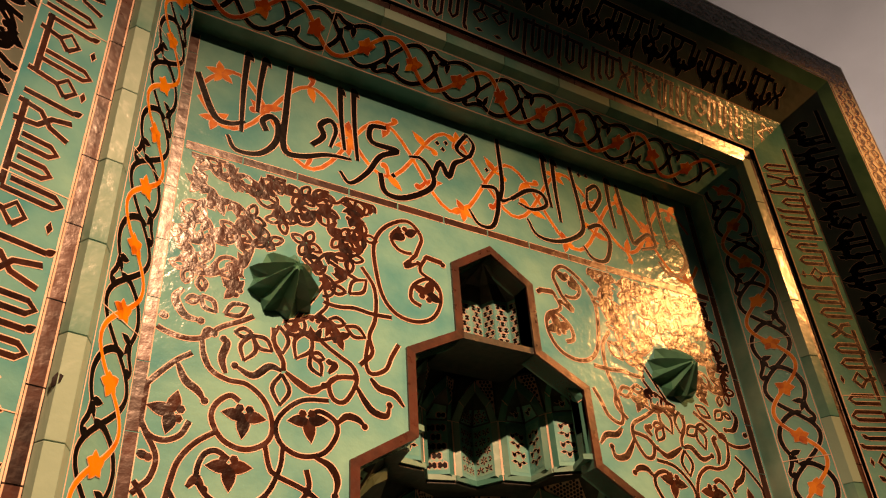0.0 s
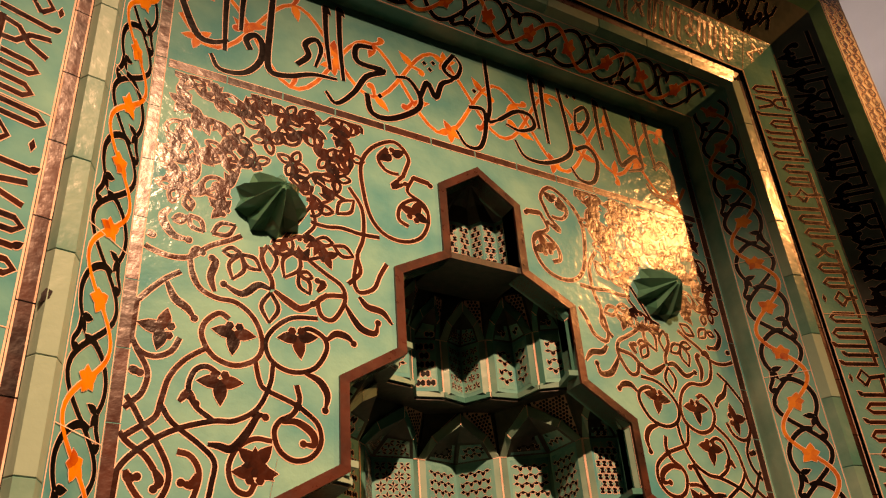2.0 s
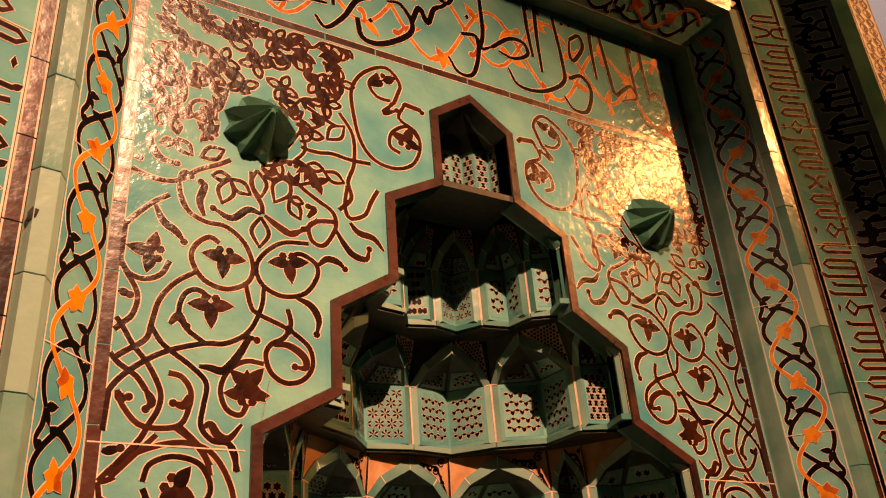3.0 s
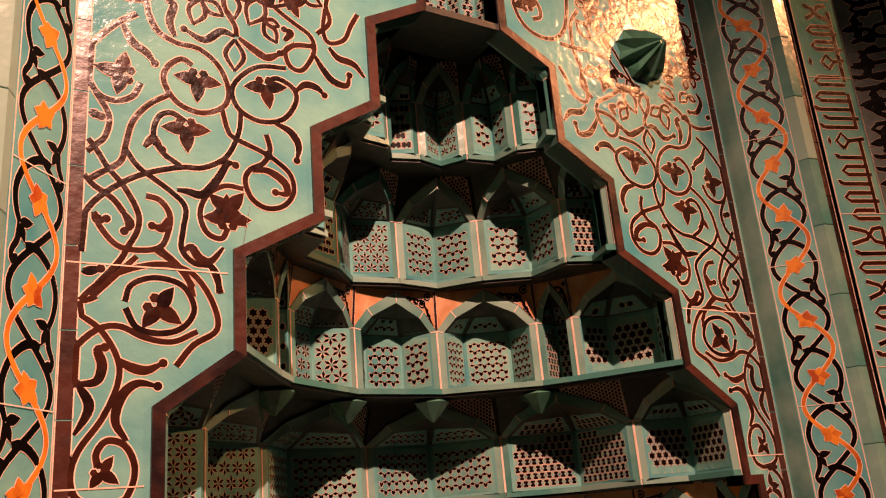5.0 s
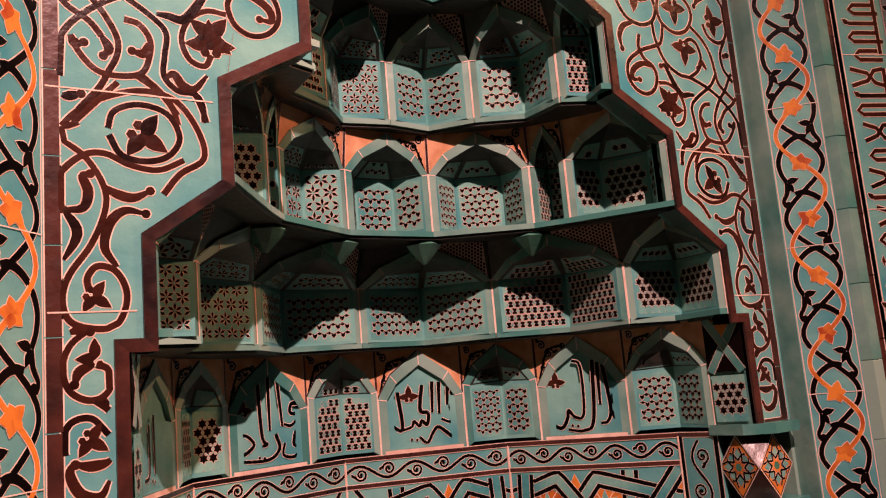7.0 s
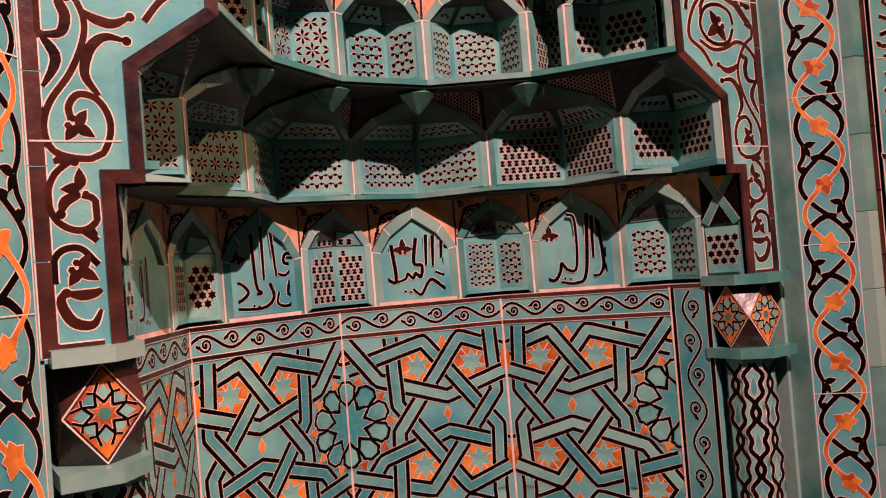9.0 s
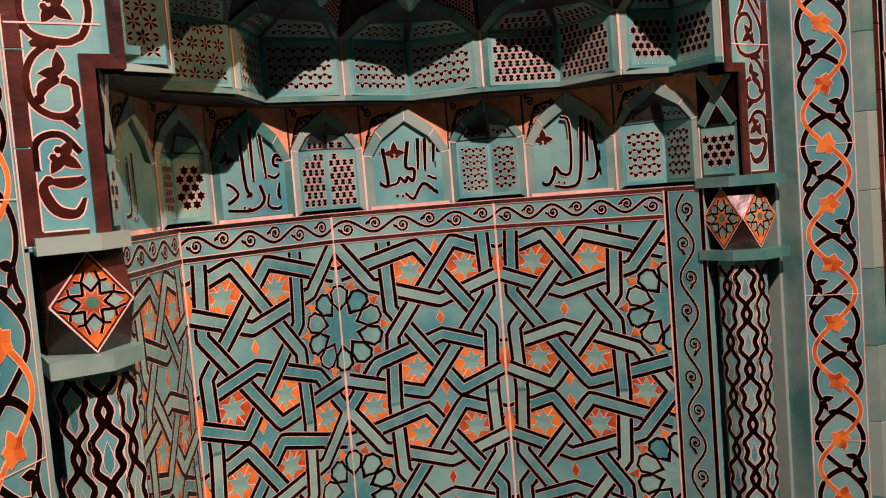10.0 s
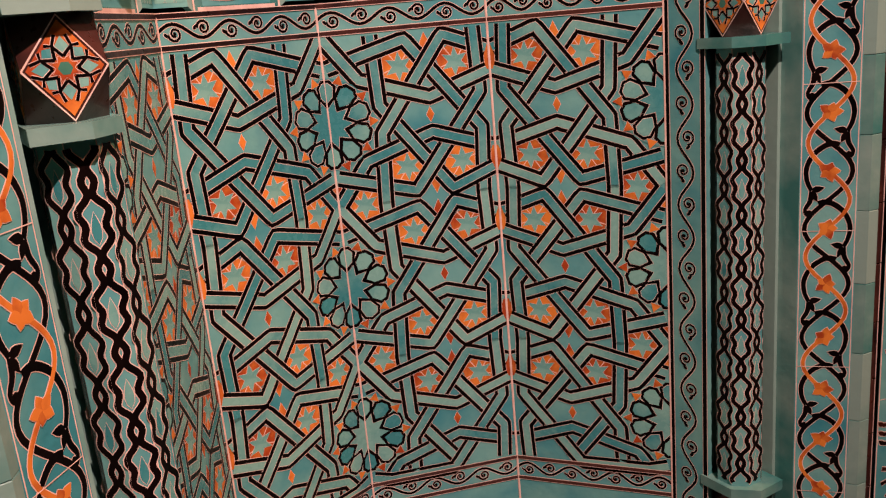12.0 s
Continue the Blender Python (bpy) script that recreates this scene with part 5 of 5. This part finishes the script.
def lattice(q, style, parent):
    """Pierced-looking tile filling: pale joints round dark and turquoise pieces."""
    d, w, h = quad_deco(q)
    loc = [Vector(((p - q[0]).dot(d.x), (p - q[0]).dot(d.y))) for p in q]
    mid = sum(loc, Vector((0, 0))) / len(loc)
    loc = [p + (mid - p).normalized() * min(0.010, (mid - p).length * 0.2) for p in loc]
    x0, x1 = min(p.x for p in loc), max(p.x for p in loc)
    z0, z1 = min(p.y for p in loc), max(p.y for p in loc)
    glazed = style != 6
    d.soup(STRAP if glazed else PALE).poly([d.at(p, 0.0012) for p in loc])
    step = (0.0190, 0.0205, 0.0300, 0.0190, 0.0150, 0.0165, 0.0085)[style]
    nx = max(2, round((x1 - x0) / step))
    st = (x1 - x0) / nx
    nz = max(2, round((z1 - z0) / (st * (0.87 if style in (0, 1, 2, 6) else 0.95))))
    sz = (z1 - z0) / nz
    dark, teal, pale = d.soup(BLACK), d.soup(STRAP), d.soup(PALE)

    def put(soup, pts, hh):
        if not all(inside(p, loc) for p in pts):
            return
        if style in (0, 3, 4, 5):
            c = sum((Vector(p) for p in pts), Vector((0, 0))) / len(pts)
            pale.poly([d.at(c + (Vector(p) - c) * 1.26, hh - 0.0006) for p in pts])
        soup.poly([d.at(p, hh) for p in pts])

    for j in range(-1, nz + 1):
        for i in range(-1, nx + 2):
            x = x0 + st * (i + (0.5 if j % 2 == 0 else 0.0))
            z = z0 + sz * (j + 0.5)
            r = st * 0.5
            if style == 0:
                # six-pointed dark stars with small turquoise triangles between
                put(dark, star_poly((x, z), 6, r * 1.02, r * 0.62, math.pi / 2), 0.0024)
                for sg in (1, -1):
                    put(teal, [(x + r * 0.30 * math.cos(t), z + sg * sz * 0.66 + r * 0.30 * math.sin(t)) for t in (sg * math.pi / 2, sg * math.pi / 2 + 2.1, sg * math.pi / 2 + 4.2)], 0.0022)
            elif style == 1:
                # dark lozenges round turquoise hexagrams
                for k in range(3):
                    a = k * math.pi / 3 + math.pi / 6
                    p = (x + r * 1.0 * math.cos(a), z + r * 1.0 * math.sin(a))
                    for soup, g, hh in ((pale, 0.86, 0.0020), (dark, 0.62, 0.0030)):
                        put(soup, [(p[0] + g * r * math.cos(a + t) * (1 if k2 % 2 else 0.55), p[1] + g * r * math.sin(a + t) * (1 if k2 % 2 else 0.55)) for k2, t in enumerate((0, 1.57, 3.14, 4.71))], hh)
            elif style == 2:
                # six-petalled flowers
                for k in range(6):
                    a = k * math.pi / 3 + math.pi / 6
                    for soup, g, hh, e in ((pale, 0.50, 0.0020 + 0.0001 * k, 1.10), (dark, 0.33, 0.0030, 1.02)):
                        put(soup, [(x + 0.08 * r * math.cos(a), z + 0.08 * r * math.sin(a)), (x + 0.60 * r * math.cos(a + g), z + 0.60 * r * math.sin(a + g)), (x + e * r * math.cos(a), z + e * r * math.sin(a)), (x + 0.60 * r * math.cos(a - g), z + 0.60 * r * math.sin(a - g))], hh)
            elif style == 3:
                # rows of dark bow-ties with turquoise hexagons between
                put(dark, [(x - r * 0.86, z - sz * 0.22), (x - r * 0.86, z + sz * 0.22), (x - r * 0.4, z + sz * 0.36), (x, z + sz * 0.14), (x + r * 0.4, z + sz * 0.36), (x + r * 0.86, z + sz * 0.22), (x + r * 0.86, z - sz * 0.22), (x + r * 0.4, z - sz * 0.36), (x, z - sz * 0.14), (x - r * 0.4, z - sz * 0.36)], 0.0022)
                put(teal, [(x - r * 0.30, z + sz * 0.46), (x, z + sz * 0.24), (x + r * 0.30, z + sz * 0.46), (x, z + sz * 0.66)], 0.0024)
            elif style == 4:
                # upright columns of dark arrowheads beside turquoise ones
                soup = dark if i % 2 else teal
                x = x0 + st * (i + 0.5)
                put(soup, [(x - st * 0.40, z - sz * 0.42), (x, z - sz * 0.12), (x + st * 0.40, z - sz * 0.42), (x + st * 0.40, z + sz * 0.06), (x, z + sz * 0.42), (x - st * 0.40, z + sz * 0.06)], 0.0022)
            elif style == 5:
                # dark bones and turquoise lozenges by turns
                put(dark, [(x - r * 0.55, z - sz * 0.42), (x + r * 0.55, z - sz * 0.42), (x + r * 0.70, z - sz * 0.18), (x + r * 0.28, z), (x + r * 0.70, z + sz * 0.18), (x + r * 0.55, z + sz * 0.42), (x - r * 0.55, z + sz * 0.42), (x - r * 0.70, z + sz * 0.18), (x - r * 0.28, z), (x - r * 0.70, z - sz * 0.18)], 0.0022)
                put(teal, [(x + r * 0.62, z), (x + r, z + sz * 0.34), (x + r * 1.38, z), (x + r, z - sz * 0.34)], 0.0024)
            else:
                put(dark, [(x + r * 0.80 * math.cos(t), z + r * 0.80 * math.sin(t)) for t in (k * math.pi / 3 + 0.5 for k in range(6))], 0.0022)
    d.done(parent, {**NAMES, "manganese_glaze": "lattice_piece", "strap_turquoise": "lattice_star"})


inscribed_cells = {c.name for c, _, _ in INSCRIBED}
order = {}
for f, q, nrm, kind, lean in CELLS:
    if kind == "lattice" and f.parent.name not in inscribed_cells:
        c = f.parent.name
        order.setdefault(c, len(order))
        lattice(q, (1, 2, 1, 0, 5, 1, 3, 2, 0)[(order[c] * 5 + order[c] // 6) % 9], f.parent)
    elif kind == "spandrel" and lean >= 0.03:
        a, b, c, t, e = q
        lattice([a, c, t, e], 6, f.parent)
    elif kind == "spandrel":
        a, b, c, t, e = q
        ex = (c - e).normalized()
        n = ex.cross(a - e).normalized()
        n = -n if n.dot(Vector((-0.3, -1.3, 1.8)) - a) < 0 else n
        ey = n.cross(ex)
        ey = -ey if ey.z < 0 else ey
        d = Deco(e, ex, ey, n)
        loc = [Vector(((p - e).dot(ex), (p - e).dot(ey))) for p in q]
        g = (loc[0] + loc[2] + loc[4]) / 3
        d.ribbon([loc[0], loc[1], loc[2]], 0.0062, MAROON, h=0.003, edge=0.0012, curve=False)
        field = [loc[0], loc[2], loc[3], loc[4]]
        d.clip = lambda p, field=field: inside(p, field, -0.002)
        size = (loc[2] - loc[4]).length
        d.ribbon([(loc[0] * 0.8 + g * 0.2), g * 0.9 + loc[4] * 0.1, g * 0.5 + loc[2] * 0.5], 0.0050, BLACK, h=0.002, edge=0)
        for p, r, a0, sg in ((g, 0.12, 0.0, 1), (g.lerp(loc[4], 0.48), 0.10, 2.6, -1), (g.lerp(loc[2], 0.48), 0.07, 3.0, 1), (g.lerp(loc[0], 0.45), 0.07, 1.2, 1)):
            d.volute(p, size * r, a0, sg, 0.0042, BLACK)
            d.leaf(p + Vector((math.cos(a0), math.sin(a0))) * size * r, a0 + 0.8 * sg, size * 0.13, size * 0.065, BLACK, edge=0)
        d.done(f.parent, NAMES)

# script and sprigs in the arched fields of the lowest tier
FIRST_WORD = [[(0.30, 0.62), (0.30, 0.22), (0.18, 0.16)], [(0.42, 0.70), (0.44, 0.20)]]
SECOND_WORD = [[(0.03, 0.66), (0.05, 0.23), (0.17, 0.20), (0.30, 0.29), (0.18, 0.39), (0.10, 0.26)], [(0.37, 0.93), (0.40, 0.37), (0.46, 0.28), (0.40, 0.26)], [(0.50, 0.95), (0.50, 0.41)], [(0.61, 1.00), (0.66, 0.44)], [(0.89, 0.66), (0.79, 0.66), (0.77, 0.57), (0.88, 0.54), (0.78, 0.44), (0.68, 0.46)], [(0.57, 0.37), (0.61, 0.22), (0.46, 0.12), (0.05, 0.14)], [(0.90, 0.37), (0.83, 0.37), (0.80, 0.24), (0.90, 0.22), (0.80, 0.12), (0.66, 0.15), (0.68, 0.27)], [(0.88, 0.78), (0.95, 0.37), (0.89, 0.15)]]
THIRD_WORD = [[(0.82, 0.71), (0.80, 0.50)], [(0.72, 0.77), (0.70, 0.41)], [(0.64, 0.78), (0.62, 0.43)], [(0.52, 0.75), (0.48, 0.47), (0.57, 0.43), (0.55, 0.30), (0.49, 0.35), (0.46, 0.29), (0.40, 0.35), (0.37, 0.29), (0.26, 0.26)], [(0.23, 0.69), (0.26, 0.27), (0.12, 0.33), (0.09, 0.22), (0.16, 0.24)], [(0.09, 0.14), (0.09, 0.03)], [(0.93, 0.52), (0.84, 0.50), (0.85, 0.42), (0.94, 0.39), (0.83, 0.31), (0.72, 0.35)], [(0.94, 0.26), (0.85, 0.14), (0.69, 0.26), (0.62, 0.22), (0.54, 0.10), (0.45, 0.17)], [(0.05, 0.54), (0.05, 0.63), (0.09, 0.61)], [(0.86, 0.73), (0.94, 0.57)]]
FOURTH_WORD = [[(0.09, 0.36), (0.09, 0.22), (0.23, 0.13), (0.31, 0.23), (0.33, 0.32), (0.40, 0.24), (0.50, 0.28), (0.51, 0.78), (0.42, 0.86)], [(0.65, 0.85), (0.60, 0.20), (0.48, 0.09), (0.31, 0.11)], [(0.70, 0.82), (0.69, 0.36)], [(0.75, 0.84), (0.80, 0.34), (0.76, 0.18), (0.68, 0.16)], [(0.92, 0.40), (0.86, 0.47), (0.82, 0.39), (0.90, 0.34), (0.94, 0.40), (0.92, 0.25), (0.84, 0.20), (0.81, 0.29)]]
SCRIPTS = {1: FIRST_WORD, 3: SECOND_WORD, 5: THIRD_WORD, 7: FOURTH_WORD}
for k, (c, a, b) in enumerate(INSCRIBED):
    A, B = Vector((*a, NICHE_TOP)), Vector((*b, NICHE_TOP))
    if (B - A).x < 0:
        A, B = B, A
    ex = (B - A).normalized()
    n = Vector((ex.y, -ex.x, 0))
    n = -n if n.y > 0 else n
    wid = (B - A).length
    d = Deco(A - n * 0.003, ex, (0, 0, 1), n)
    strokes = SCRIPTS[2 * k + 1]
    for st in strokes:
        d.ribbon([(u * wid, v * wid) for u, v in st], 0.0088, BLACK, h=0.0060, ends=(1.1, 0.7), edge=0.0014)
    if k:
        d.palmette(((0.18, 0.36, 0.21)[k - 1] * wid, 0.62 * wid), 1.57, 0.030, MID, h=0.0062)
    for u, v in ((0.36, 0.15), (0.42, 0.14), (0.89, 0.50)):
        d.shape([(u * wid - 0.004, v * wid), (u * wid, v * wid + 0.004), (u * wid + 0.004, v * wid), (u * wid, v * wid - 0.004)], BLACK, h=0.006, edge=0.0012)
    for z in (0.006,):
        d.ribbon([(0.01, z), (wid - 0.01, z)], 0.008, MORTAR, h=0.010, edge=0, curve=False)
    d.done(c, {**NAMES, "manganese_glaze": "brush_script"})

# cheeks of the lowest tier: a cross of struts over a small lattice
for sx in (1, -1):
    a, b = Vector((sx * 0.6295, 0.004, 0)), Vector((sx * 0.6085, 0.05 if sx < 0 else 0.09, 0))
    up = lambda p, z: Vector((p.x, p.y, z))
    lattice([up(a, 1.520), up(b, 1.520), up(b, 1.635), up(a, 1.635)], 0, vault)
    d, w, h = quad_deco([up(a, 1.635), up(b, 1.635), up(b, 1.752), up(a, 1.752)])
    d.shape([(0.0, 0.0), (w, 0.0), (w, h), (0.0, h)], BLACK, h=0.0010, edge=0)
    d.shape([(w * 0.24, h * 0.97), (w * 0.5, h * 0.62), (w * 0.76, h * 0.97)], ORANGE, h=0.0020, edge=0.0010)
    for u0, u1 in ((0.08, 0.92), (0.92, 0.08)):
        d.ribbon([(w * u0, 0.0), (w * u1, h)], 0.017, TEAL, h=0.0040 + 0.004 * (u0 < u1), edge=0.0010, curve=False)
    d.done(vault, {**NAMES, "green_glaze_tile": "cross_strut"})

# brick lattice of the fluted head
line = [(0.105, 0.02), (0.085, 0.07), (0.05, 0.075), (0.035, 0.105), (0.0, 0.10), (-0.035, 0.105), (-0.05, 0.075), (-0.085, 0.07), (-0.105, 0.02)]
for k, (p, q) in enumerate(zip(line, line[1:])):
    lattice([Vector((*p, 2.715)), Vector((*q, 2.715)), Vector((*q, 2.872)), Vector((*p, 2.872))], 5, vault)

# ---- inlay of the columns ----
for col, cx, cy, r in COLUMNS:
    half = r * math.cos(radians(22.5))
    fw = 2 * r * math.sin(radians(22.5))
    for k in range(8):
        a = radians(45 * k)
        n = Vector((math.cos(a), math.sin(a), 0))
        if n.y > 0.8:
            continue
        d = Deco(Vector((cx, cy, 0)) + n * half, (-n.y, n.x, 0), (0, 0, 1), n)
        for sg in (1, -1):
            pts = []
            z = 0.335
            i = 0
            while z < 1.335:
                t = ((z + (0.06 if k % 2 else 0)) % 0.12) / 0.12
                amp = 0.26 + 0.17 * math.sin(2 * math.pi * t) + 0.11 * math.sin(6 * math.pi * t + 0.6)
                pts.append((sg * fw * amp, z))
                z += 0.006
            d.ribbon(pts, 0.0098, BLACK, n=1, edge=0.0014)
        z = 0.36 + (0.06 if k % 2 else 0)
        while z < 1.30:
            d.leaf((0, z), 1.57, 0.045, 0.013, STRAP, edge=0.0014)
            z += 0.12
        d.ribbon([(fw * 0.5, 0.33), (fw * 0.5, 1.34)], 0.0016, MORTAR, h=0.001, edge=0, curve=False)
        d.done(col, NAMES)
    for k in range(0, 8, 2):
        a = radians(45 * k)
        n = Vector((math.cos(a), math.sin(a), 0))
        if n.y > 0.5:
            continue
        R = 0.066 * 1.12
        d = Deco(Vector((cx, cy, 1.432)) + n * (R * 0.72), (-n.y, n.x, 0), (0, 0, 1), n)
        d.ribbon([(-0.052, 0), (0, 0.066), (0.052, 0), (0, -0.066), (-0.052, 0)], 0.0026, MORTAR, h=0.001, edge=0, curve=False)
        d.shape([(-0.047, 0), (0, 0.060), (0.047, 0), (0, -0.060)], ORANGE, h=0.0012, edge=0)
        # eight-fold strap star: dark straps between turquoise kites, an orange star with a green heart
        for j in range(8):
            b = j * math.pi / 4
            reach = 0.040 if j % 2 == 0 else 0.034
            kite = [(r_ * math.cos(b + t), r_ * math.sin(b + t)) for r_, t in ((0.019, 0), (0.029, 0.30), (reach, 0), (0.029, -0.30))]
            d.shape(kite, STRAP, h=0.0020, edge=0.0010)
            for sg in (1, -1):
                d.ribbon([(0.0150 * math.cos(b), 0.0150 * math.sin(b)), (0.030 * math.cos(b + sg * 0.393), 0.030 * math.sin(b + sg * 0.393)), (reach * 1.05 * math.cos(b + sg * 0.16), reach * 1.05 * math.sin(b + sg * 0.16))], 0.0042, BLACK, h=0.0028 + 0.0004 * (sg > 0), edge=0.0008, curve=False)
        d.shape(star_poly((0, 0), 8, 0.017, 0.011, 0.39), ORANGE, h=0.0036, edge=0.0008)
        d.shape(star_poly((0, 0), 6, 0.009, 0.008, 0), GREEN, h=0.0044, edge=0)
        d.done(col, NAMES)
